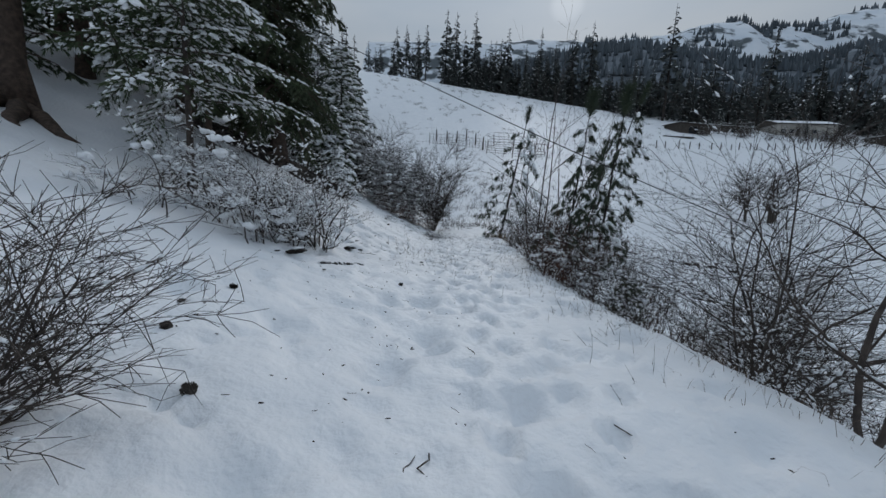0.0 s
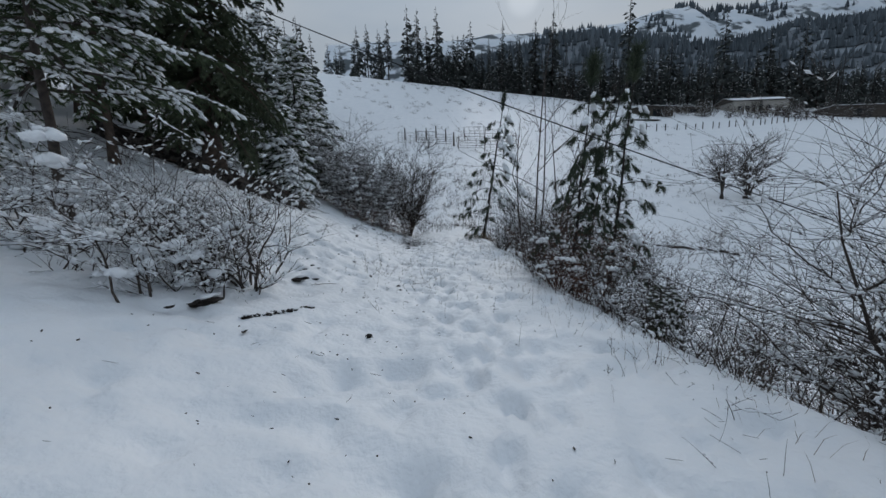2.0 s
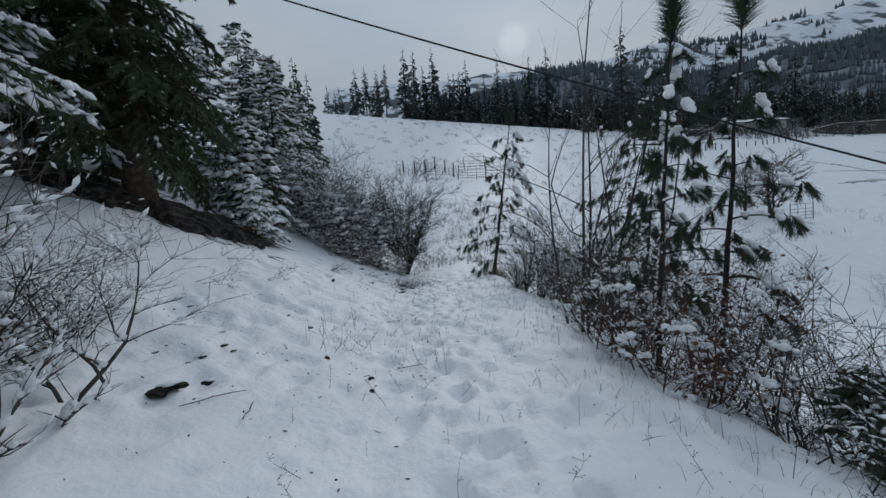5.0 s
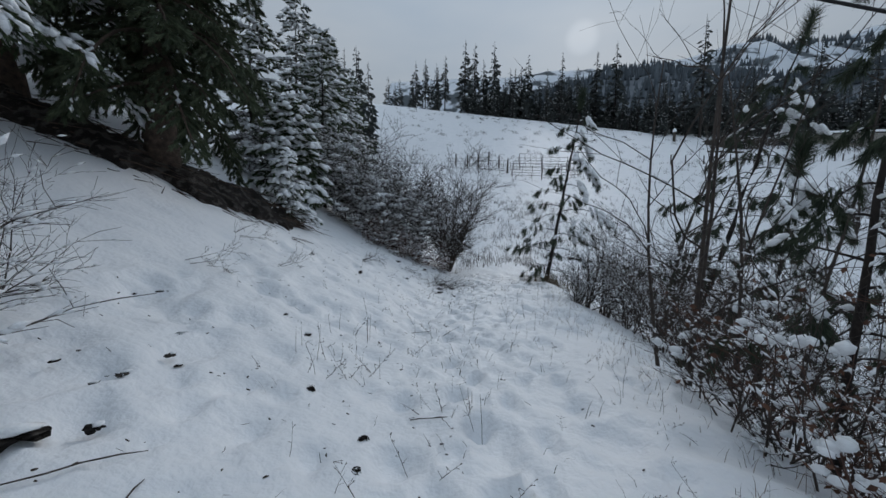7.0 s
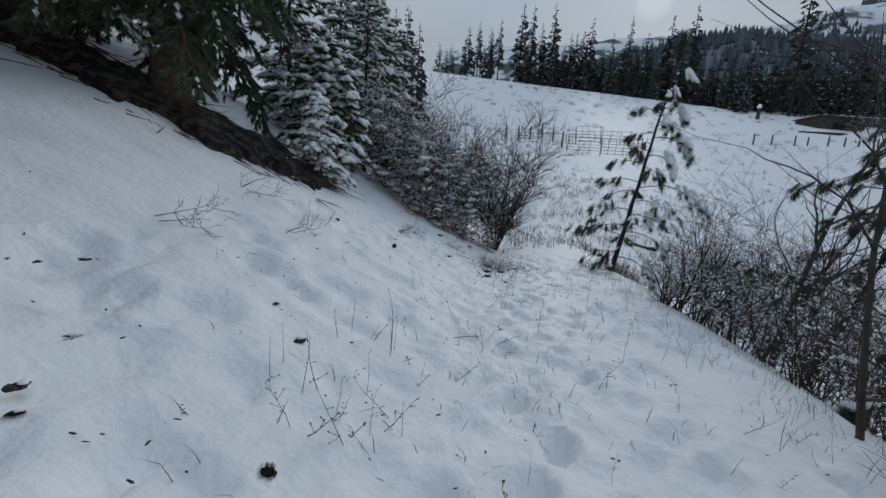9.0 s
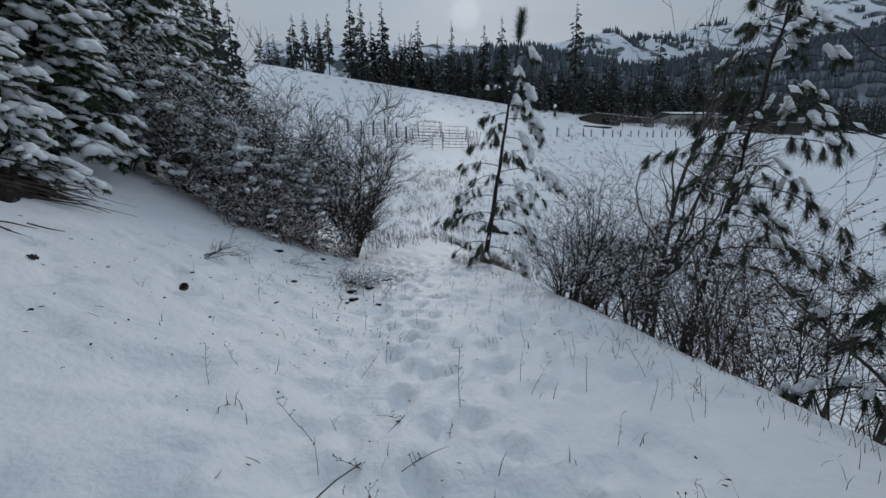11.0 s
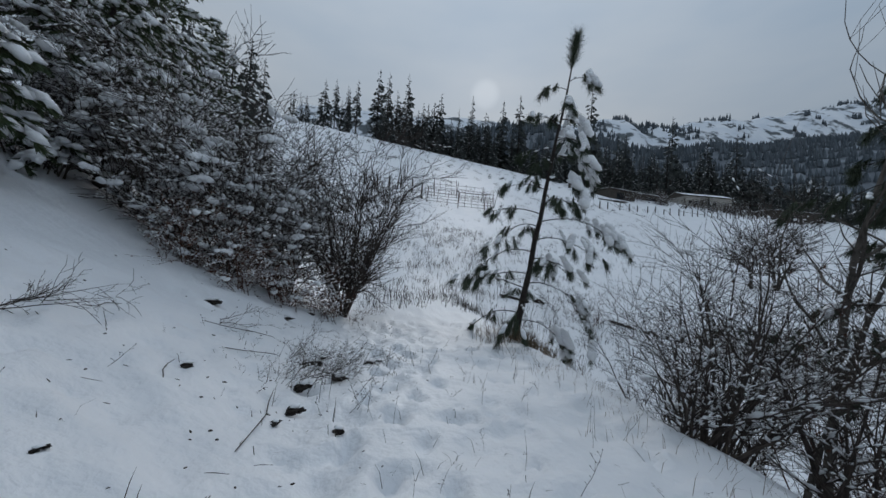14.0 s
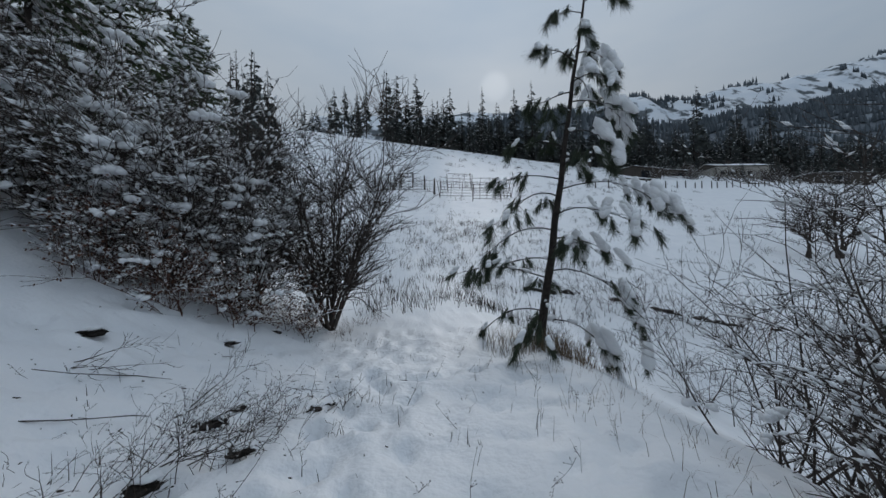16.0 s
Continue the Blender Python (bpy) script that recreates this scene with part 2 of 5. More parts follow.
def ground():
    xs = graded(-3.6, 3.6, 0.064, -3000, 3000, 1.09)
    ys = graded(0.8, 20.0, 0.072, -900, 3500, 1.075)
    gx, gy = np.meshgrid(xs, ys)
    gz = height(gx, gy)
    rnd = random.Random(5)
    # hollows: the walked line of old prints, softened by new snow, and scattered dents
    prints = []
    y = 1.0
    k = 0
    while y < 23:
        cx = 0.35 + 0.25 * math.sin(y * 0.35) + (0.14 if k % 2 else -0.14) + rnd.uniform(-0.06, 0.06)
        prints.append((cx, y, 0.085, 0.16, rnd.uniform(0.08, 0.13), rnd.uniform(-0.3, 0.3)))
        y += rnd.uniform(0.42, 0.58)
        k += 1
    y = 1.0
    while y < 23:
        cx = 0.95 + 0.35 * math.sin(y * 0.28 + 1) + (0.14 if k % 2 else -0.14) + rnd.uniform(-0.1, 0.1)
        prints.append((cx, y, 0.08, 0.15, rnd.uniform(0.06, 0.10), rnd.uniform(-0.5, 0.5)))
        y += rnd.uniform(0.45, 0.7)
        k += 1
    for _ in range(1300):
        r = rnd.uniform(0.05, 0.12) if rnd.random() < 0.8 else rnd.uniform(0.12, 0.24)
        prints.append((rnd.uniform(-3.6, 3.0), rnd.uniform(0.8, 23), r, r * rnd.uniform(0.8, 2.2), rnd.uniform(0.015, 0.05) + 0.12 * r, rnd.uniform(-1.5, 1.5)))
    prints += [(-0.12, 3.55, 0.2, 0.2, 0.11, 0), (-0.45, 3.0, 0.2, 0.17, 0.09, 0.4)]
    for cx, cy, rx, ry, dep, ang in prints:
        i0, i1 = np.searchsorted(xs, (cx - 0.6, cx + 0.6))
        j0, j1 = np.searchsorted(ys, (cy - 0.6, cy + 0.6))
        sx, sy = gx[j0:j1, i0:i1] - cx, gy[j0:j1, i0:i1] - cy
        u = sx * math.cos(ang) + sy * math.sin(ang)
        w = -sx * math.sin(ang) + sy * math.cos(ang)
        q = (u / rx) ** 2 + (w / ry) ** 2
        gz[j0:j1, i0:i1] += dep * (-np.exp(-q * q * 0.7) + 0.22 * np.exp(-(q - 2.2) ** 2))
    vs = []
    for j in range(len(ys)):
        for i in range(len(xs)):
            x, y, z = gx[j, i], gy[j, i], gz[j, i]
            if -80 < x < 180 and -30 < y < 160:
                p = Vector((x, y, 0))
                z += 0.05 * noise.noise(p * 0.9) + 0.034 * noise.noise(p * 2.7)
                if y > 30 or x > 7:
                    z += 0.16 * noise.noise(p * 0.33) + 0.05 * noise.noise(p * 1.3)
                elif abs(x) < 7:
                    z += 0.020 * noise.noise(p * 6.0) + 0.010 * noise.noise(p * 14.0)
            vs.append((x, y, z))
    nx = len(xs)
    fs = [(j * nx + i, j * nx + i + 1, (j + 1) * nx + i + 1, (j + 1) * nx + i) for j in range(len(ys) - 1) for i in range(nx - 1)]
    me = bpy.data.meshes.new("ground")
    me.from_pydata(vs, [], fs)
    me.materials.append(SNOW_GROUND)
    me.polygons.foreach_set("use_smooth", [True] * len(me.polygons))
    me.update()
    tagged(new("ground", me), "trodden snow over a falling path, bank, gully and rising meadow", "snowy ground", kind="structure")


ground()


# ---- plants ----
def branch_line(p, way, length, steps, droop, wob, rnd):
    pts = [p.copy()]
    w = way.normalized()
    for i in range(steps):
        w = (w + Vector((rnd.gauss(0, wob), rnd.gauss(0, wob), rnd.gauss(0, wob) + droop))).normalized()
        pts.append(pts[-1] + w * (length / steps))
    return pts


def snow_on(b, pts, radii, rnd, amount, size=1.0, fine=False):
    """Snow lying along the flatter pieces of a branch."""
    for i in range(len(pts) - 1):
        a, c = pts[i], pts[i + 1]
        w = c - a
        flat = math.hypot(w.x, w.y) / max(w.length, 1e-6)
        if flat < 0.45 or rnd.random() > amount * flat:
            continue
        r = min((radii[i] + 0.005) * size, 0.022 + 0.006 * size) * rnd.uniform(0.6, 1.4)
        cut = max(1, min(3, int(w.length / 0.13)))
        for k in range(cut):
            if k and rnd.random() < 0.35:
                continue
            mid = a.lerp(c, (k + rnd.uniform(0.3, 0.7)) / cut) + Vector((0, 0, radii[i] + r * 0.4))
            b.blob(mid, w, (min(w.length / cut * rnd.uniform(0.35, 0.6), r * 3.2), r * 1.15, r * rnd.uniform(0.7, 1.1)), rnd, fine)


def snow_part(white, parent):
    if white.f:
        tagged(part("snow", white, SNOW, parent, "clumps of clinging snow", True), kind="stuff")


def shrub(name, where, label, category, seed, h=1.6, stems=9, spread=0.5, r=0.011, snow=0.5, bark=None, leaves=0, droop=-0.02, snow_size=1.0, twigs=5, lean=(0.0, 0.0), group="", sub=None, low=1, wob=0.09, loads=0, base=0.24, twig_len=(0.22, 0.48), min_r=0.0012, joined=False, deep=0.25, tw=0.85, cuts=7):
    """A bare many-stemmed bush: stems that fork twice, snow along the twigs, withered leaves if any."""
    rnd = random.Random(seed)
    ob = thing(name, where, label, category, group)
    wood, fork, white, leaf = Build(), Build(), Build(), Build()
    for n in range(stems):
        if not joined:
            wood, fork, white, leaf = Build(), Build(), Build(), Build()
        az = rnd.uniform(0, 2 * math.pi)
        out = rnd.random() ** 0.7 * spread
        way = Vector((math.cos(az) * out + lean[0], math.sin(az) * out + lean[1], 1.0)).normalized()
        start = Vector((rnd.gauss(0, base) * spread, rnd.gauss(0, base) * spread, -deep))
        ln = h * rnd.uniform(0.6, 1.1)
        steps = cuts
        pts = branch_line(start, way, ln, steps, 0.07 / cuts, wob, rnd)
        rr = [r * (1 - 0.78 * i / steps) * rnd.uniform(0.95, 1.05) for i in range(steps + 1)]
        wood.tube(pts, rr, 6)
        snow_on(white, pts, rr, rnd, snow * 0.5, snow_size, None)
        for k in range(twigs):
            i = rnd.randint(low if cuts == 7 else 3, steps)
            ax = (pts[i] - pts[i - 1]).normalized()
            az2 = rnd.uniform(0, 2 * math.pi)
            w2 = (ax * 0.75 + Vector((math.cos(az2), math.sin(az2), rnd.uniform(-0.1, 0.35))) * tw).normalized()
            l2 = ln * rnd.uniform(*twig_len)
            k2 = 4 if l2 < 0.8 or joined else 8
            q = branch_line(pts[i], w2, l2, k2, droop * 4 / k2, 0.19 if k2 == 4 else 0.15, rnd)
            r2 = [max(min_r, rr[i] * 0.6 * (1 - 0.7 * j / k2)) for j in range(k2 + 1)]
            fork.tube(q, r2, 4, False)
            snow_on(white, q, r2, rnd, snow, snow_size, None)
            for m in range(sub if sub is not None else twigs):
                j = rnd.randint(1, k2)
                b3 = (q[j] - q[j - 1]).normalized()
                az3 = rnd.uniform(0, 2 * math.pi)
                w3 = (b3 * 0.8 + Vector((math.cos(az3), math.sin(az3), rnd.uniform(-0.1, 0.4))) * 0.7).normalized()
                s = branch_line(q[j], w3, min(l2, 1.6) * rnd.uniform(0.3, 0.65), 2, droop, 0.2, rnd)
                r3 = [max(min_r, r2[j] * 0.6), max(min_r, r2[j] * 0.5), min_r * 0.7]
                fork.tube(s, r3, 3, False)
                snow_on(white, s, r3, rnd, snow * 0.8, snow_size, None)
                for _n in range(leaves):
                    c = s[rnd.randint(1, 2)]
                    d = vdir(rnd.uniform(0, 6.28), rnd.uniform(-1.2, 0.3))
                    e = d.cross(vdir(rnd.uniform(0, 6.28), 0.3)).normalized() * 0.016
                    leaf.quad(c, c + d * 0.02 + e, c + d * 0.05, c + d * 0.02 - e)
        for _k in range(loads if rnd.random() < 0.6 else 0):
            c = pts[rnd.randint(2, steps)]
            d = vdir(rnd.uniform(0, 6.28), rnd.uniform(-0.3, 0.1))
            for m in range(6):
                k = rnd.uniform(0.55, 1.25) * max(1.0, 0.72 * snow_size)
                white.blob(c + d * rnd.uniform(-0.14, 0.14) + Vector((rnd.gauss(0, 0.035), rnd.gauss(0, 0.035), rnd.gauss(0.01, 0.012))), vdir(rnd.uniform(0, 6.28), 0), (0.055 * k, 0.042 * k, 0.034 * k), rnd, False, 0.2)
        if joined and n < stems - 1:
            continue
        st = part("stem", wood, bark or TWIG, ob)
        if joined:
            tagged(st, kind="stuff")
        if fork.f:
            tagged(part("twig", fork, bark or TWIG, st), kind="stuff")
        snow_part(white, st)
        if leaf.f:
            tagged(part("foliage", leaf, LEAF, st, "withered brown leaves"), kind="stuff")
    return ob


def spray(b, p, way, length, n, rnd, width=0.010, cone=0.7, hang=0.0):
    """A tuft of needles around a twig."""
    w = way.normalized()
    s = w.cross(Vector((0.3, 0.2, 0.93))).normalized()
    u = s.cross(w)
    for _ in range(n):
        a = rnd.uniform(0, 6.283)
        k = rnd.uniform(0.15, cone)
        d = (w + (s * math.cos(a) + u * math.sin(a)) * k + Vector((0, 0, -hang * rnd.random()))).normalized()
        t = d.cross(vdir(rnd.uniform(0, 6.28), rnd.uniform(-1, 1)))
        if t.length < 1e-3:
            continue
        t = t.normalized() * width
        q = p + w * (rnd.uniform(-0.3, 0.3) * length)
        b.tri(q - t, q + t, q + d * length * rnd.uniform(0.7, 1.15))


def trunk_line(h, lean, bend, rnd, n=10):
    line = [Vector((lean[0] * i / n * h, lean[1] * i / n * h, -0.3 + (h + 0.3) * i / n)) + Vector((rnd.gauss(0, bend), rnd.gauss(0, bend), 0)) * h for i in range(n + 1)]
    line[0] = Vector((0, 0, -0.3))
    return line


def along(line, rad, z):
    n = len(line) - 1
    f = min(max((z - line[0].z) / (line[-1].z - line[0].z), 0), 0.9999) * n
    i = int(f)
    return line[i].lerp(line[i + 1], f - i), rad[i] + (rad[i + 1] - rad[i]) * (f - i)


def conifer(name, where, label, category, seed, h, trunk_r, crown_from, crown_r, limbs, needles, bark, snow=0.5, droop=-0.10, step=0.22, spray_n=9, spray_len=0.13, spray_w=0.012, power=0.8, clear=0.0, lean=(0.0, 0.0), group="", snow_size=1.0, rise=0.0, twist=0.0015, up_to=1.0, dead=0, side=0.30, near=False, joined=False):
    """A fir: tapered trunk, drooping limbs with side twigs, tufts of needles, snow on the upper sides."""
    rnd = random.Random(seed)
    trunk = Build()
    line = trunk_line(h, lean, twist, rnd)
    n = len(line) - 1
    rad = [max(0.012, trunk_r * (1 - 0.93 * i / n)) for i in range(n + 1)]
    rad[0] *= 1.5
    trunk.tube(line, rad, 12)
    ob = thing(name, where, label, category, group)
    part("trunk", trunk, bark, ob, smooth=True)
    wood, green, white = Build(), Build(), Build()
    for k in range(limbs):
        if not joined:
            wood, green, white = Build(), Build(), Build()
        f = (k + rnd.random()) / limbs * up_to
        p, tr = along(line, rad, crown_from + (h - crown_from) * f ** 0.9)
        az = k * 2.39996 + rnd.uniform(-0.5, 0.5)
        ln = crown_r * (max(0.06, 1 - f) ** power) * rnd.uniform(0.45, 1.22)
        way = Vector((math.cos(az), math.sin(az), rise + 0.45 * f))
        steps = max(3, int(ln / 0.35))
        pts = branch_line(p, way, ln, steps, droop * (1 - 0.5 * f), 0.06, rnd)
        lr = [max(0.004, min(tr * 0.45, 0.012 + ln * 0.011) * (1 - 0.85 * i / steps)) for i in range(steps + 1)]
        wood.tube(pts, lr, 5, False)
        snow_on(white, pts, lr, rnd, snow, 1.6 * snow_size, False if near else None)
        cnt = max(2, int(ln * (1 - clear) / step))
        for m in range(cnt):
            s = clear + (1 - clear) * (m + rnd.random()) / cnt
            fi = min(s * steps, steps - 0.001)
            i = int(fi)
            c = pts[i].lerp(pts[i + 1], fi - i)
            fw = (pts[i + 1] - pts[i]).normalized()
            sd = fw.cross(Vector((0, 0, 1)))
            if sd.length < 0.01:
                continue
            sd.normalize()
            tl = min(0.75, side * ln * (1.15 - s) + 0.14)
            for sg in (-1, 1, 0):
                d = (fw * 0.7 + sd * sg * rnd.uniform(0.6, 1.1) + Vector((0, 0, rnd.uniform(-0.35, 0.1)))).normalized()
                t2 = branch_line(c, d, tl * rnd.uniform(0.7, 1.2), 2, droop, 0.1, rnd)
                wood.tube(t2, [0.006, 0.004, 0.002], 3, False)
                for j in (0, 1) if sg else (1,):
                    for q in (0.9, 0.4):
                        spray(green, t2[j].lerp(t2[j + 1], q), t2[j + 1] - t2[j], spray_len, spray_n, rnd, spray_w, hang=0.35)
                if rnd.random() < snow:
                    w = t2[2] - t2[0]
                    for q in (0.35, 0.7, 0.95):
                        if rnd.random() < 0.65:
                            sz = rnd.uniform(0.45, 1.1) * snow_size
                            white.blob(t2[0].lerp(t2[2], q) + Vector((0, 0, 0.025 * sz)), w, (0.065 * sz, 0.042 * sz, 0.026 * sz), rnd, False if near else None, 0.3)
        if joined and k < limbs - 1:
            continue
        bough = part("bough", wood, bark, ob)
        if joined:
            tagged(bough, kind="stuff")
        tagged(part("foliage", green, needles, bough, "dark green needles"), kind="stuff")
        snow_part(white, bough)
    for k in range(dead):
        wood, white = Build(), Build()
        p, tr = along(line, rad, rnd.uniform(0.4, crown_from))
        az = rnd.uniform(0, 6.28)
        pts = branch_line(p, Vector((math.cos(az), math.sin(az), 0.0)), rnd.uniform(0.4, 1.3), 4, -0.05, 0.12, rnd)
        lr = [0.014, 0.011, 0.008, 0.006, 0.003]
        wood.tube(pts, lr, 4, False)
        snow_on(white, pts, lr, rnd, snow, 1.4)
        snow_part(white, part("dead_branch", wood, bark, ob))
    return ob


def young_pine(where, seed, h, r, reach, limbs, lean, label, snow=0.6, from_z=0.45, heavy=(0.0, 0.0), tip=True, bend=0.0025, tuft=0.15, density=1.0, near=True):
    """A thin young pine: sparse limbs that bow under snow, brushes of long needles at their ends."""
    rnd = random.Random(seed)
    trunk = Build()
    line = trunk_line(h, lean, bend, rnd, 12)
    rad = [max(0.008, r * (1 - 0.9 * i / 12)) for i in range(13)]
    trunk.tube(line, rad, 9)
    ob = thing("young_pine", where, label, "pine tree", "young pines")
    part("trunk", trunk, BARK_DARK, ob, smooth=True)
    for k in range(limbs):
        wood, green, white = Build(), Build(), Build()
        f = (k + rnd.random() * 0.7) / limbs
        p, tr = along(line, rad, from_z + (h * 0.86 - from_z) * f)
        az = k * 2.4 + rnd.uniform(-0.4, 0.4)
        d0 = Vector((math.cos(az), math.sin(az), 0))
        pull = max(0.0, d0.x * heavy[0] + d0.y * heavy[1])
        ln = reach * (1 - 0.72 * f ** 1.3) * rnd.uniform(0.6, 1.1) * (1 + 0.25 * pull)
        steps = 7
        pts = branch_line(p, d0 + Vector((0, 0, 0.36)), ln, steps, -rnd.uniform(0.05, 0.18) - 0.10 * pull, 0.06, rnd)
        lr = [max(0.003, min(tr * 0.5, 0.014) * (1 - 0.75 * i / steps)) for i in range(steps + 1)]
        wood.tube(pts, lr, 5, False)
        ends = [(pts[-1], pts[-1] - pts[-2])]
        for m in range(max(2, int(6 * density * (0.4 + ln / reach)))):
            i = rnd.randint(3, steps)
            fw = (pts[i] - pts[i - 1]).normalized()
            sd = fw.cross(Vector((0, 0, 1))).normalized() * rnd.choice((-1, 1))
            q = branch_line(pts[i], fw * 0.6 + sd * 0.7, ln * rnd.uniform(0.14, 0.32), 3, -0.18, 0.12, rnd)
            wood.tube(q, [lr[i] * 0.7, lr[i] * 0.6, 0.003, 0.002], 4, False)
            ends.append((q[-1], q[-1] - q[-2]))
        for c, w in ends:
            w = (w.normalized() + Vector((0, 0, -0.75))).normalized()
            for q in (0.0, -0.06, -0.12):
                spray(green, c + w * q, w, tuft * rnd.uniform(0.85, 1.2), 42, rnd, 0.0042, 1.0, 0.5)
            if rnd.random() < snow * (0.45 + 1.1 * pull):
                sz = rnd.uniform(0.7, 1.35) * (1 + 0.9 * pull)
                for m in range(2 if pull < 0.4 else 4):
                    white.blob(c - w * (0.05 + 0.07 * m) + Vector((0, 0, 0.03 * sz)), Vector((w.x, w.y, w.z * 0.6)), (0.075 * sz, 0.05 * sz, 0.036 * sz), rnd, near and m == 0, 0.2)
        snow_on(white, pts, lr, rnd, snow * (0.35 + 0.6 * pull), 1.6 + 1.6 * pull, False)
        bough = part("bough", wood, BARK_DARK, ob)
        tagged(part("needle_brush", green, NEEDLE_PINE, bough, "long dark needles in brushes"), kind="stuff")
        snow_part(white, bough)
    if tip:
        green = Build()
        for i in range(16):
            c = line[-1].lerp(line[-2], i * 0.075)
            spray(green, c, (line[-1] - line[-2]) + Vector((rnd.uniform(-0.1, 0.1), rnd.uniform(-0.1, 0.1), 0)), 0.32, 52, rnd, 0.0055, 1.9)
        tagged(part("leader_brush", green, NEEDLE_PINE, ob, "upright brush of needles"), kind="stuff")
    return ob


def far_tree(seed, h, r, snow=0.12, bare=0.15, ragged=0.4, tiers=26, per=9):
    """A conifer for the far edge of the meadow: trunk, jagged drooping boughs, flecks of snow."""
    rnd = random.Random(seed)
    trunk, green, white = Build(), Build(), Build()
    trunk.tube([Vector((0, 0, -1.5)), Vector((0, 0, h * 0.5)), Vector((0, 0, h))], [h * 0.012, h * 0.008, 0.02], 5)
    for k in range(tiers):
        f = k / tiers
        z = h * (bare + (1 - bare) * f)
        ln0 = r * (1 - f) ** 0.75 * (1 + 0.25 * math.sin(k * 2.1 + seed)) + 0.16
        for m in range(per if f < 0.7 else per - 3):
            az = rnd.uniform(0, 6.283)
            if rnd.random() < ragged * 0.6:
                continue
            ln = ln0 * rnd.uniform(0.4, 1.15)
            d = Vector((math.cos(az), math.sin(az), 0))
            s = Vector((-d.y, d.x, 0)) * ln * rnd.uniform(0.14, 0.30)
            a = Vector((0, 0, z + rnd.uniform(-0.3, 0.3)))
            mid = a + d * ln * 0.55 + Vector((0, 0, rnd.uniform(-0.10, 0.12) * ln))
            tip = a + d * ln + Vector((0, 0, -rnd.uniform(0.0, 0.4) * ln))
            green.tri(a, mid - s, mid + s + Vector((0, 0, -0.1)))
            green.tri(mid - s, tip, mid + s)
            green.tri(mid - s * 0.6 + Vector((0, 0, 0.1)), mid + s * 0.4 - Vector((0, 0, 0.35 * ln)), tip)
            if rnd.random() < snow:
                q = mid.lerp(tip, rnd.uniform(0.1, 0.7)) + Vector((0, 0, 0.1))
                white.blob(q, d, (ln * 0.16, ln * 0.10, 0.07), rnd)
    return trunk, green, white


FAR_SPECS = [(1, 17, 2.4, 0.14, 0.10, 0.25), (2, 19, 2.3, 0.18, 0.28, 0.6), (3, 14, 2.4, 0.20, 0.08, 0.45), (4, 17, 1.7, 0.10, 0.05, 0.2), (5, 13, 2.0, 0.18, 0.10, 0.5), (6, 22, 2.9, 0.22, 0.28, 0.7), (7, 11, 2.2, 0.25, 0.05, 0.35)]
FAR_PARTS = []
for spec in FAR_SPECS:
    built = far_tree(*spec)
    FAR_PARTS.append([b.mesh(nm, m) for b, nm, m in zip(built, ("trunk", "crown", "snow"), (BARK_DARK, NEEDLE_HAZED, SNOW))])


def far_conifer(x, y, kind, size, turn, label, group):
    ob = thing("conifer", (x, y, hz(x, y)), label, "conifer", group, turn)
    crown = None
    for nm, me in zip(("trunk", "crown", "snow"), FAR_PARTS[kind]):
        c = new(nm, me)
        c.parent = crown if nm == "snow" else ob
        if nm == "crown":
            crown = c
        if nm == "snow":
            tagged(c, "flecks of snow", kind="stuff")
    ob.scale = (size, size, size)
    return ob


# ---- hills far beyond ----
def ridge(name, label, material, dist, q0, q1, skyline, base_rise, depth, seed, rough):
    """A hill whose skyline, as rise over distance, is given for each bearing; it falls away before and behind."""
    n, m = 220, 26
    vs, fs = [], []
    for j in range(m + 1):
        s = j / m
        y = dist - depth + depth * 1.6 * s
        prof = math.sin(min(s * 1.6, 1.0) * math.pi / 2) ** 0.9 if s * 1.6 < 1 else 1 - (s * 1.6 - 1) * 0.9
        for i in range(n + 1):
            q = q0 + (q1 - q0) * i / n
            p = Vector((q * dist, y, seed * 57.0)) * 0.006
            low = base_rise * dist
            top = skyline(q) * dist * (1 + 0.022 * noise.noise(p * 2.2) + 0.014 * noise.noise(p * 7.0))
            z = low + (top - low) * prof + rough * noise.noise(p * 1.1) * (1 - prof) * prof * 3 + 5 * noise.noise(p * 5) * min(1, 3 * (1 - abs(prof)) + 0.15)
            vs.append((q * y * 0.5 + q * dist * 0.5, y, z))
    for j in range(m):
        for i in range(n):
            a = j * (n + 1) + i
            fs.append((a, a + 1, a + n + 2, a + n + 1))
    me = bpy.data.meshes.new(name)
    me.from_pydata(vs, [], fs)
    me.materials.append(material)
    me.polygons.foreach_set("use_smooth", [True] * len(me.polygons))
    me.update()
    tagged(new(name, me), label, "hill", kind="structure")
    return vs, n


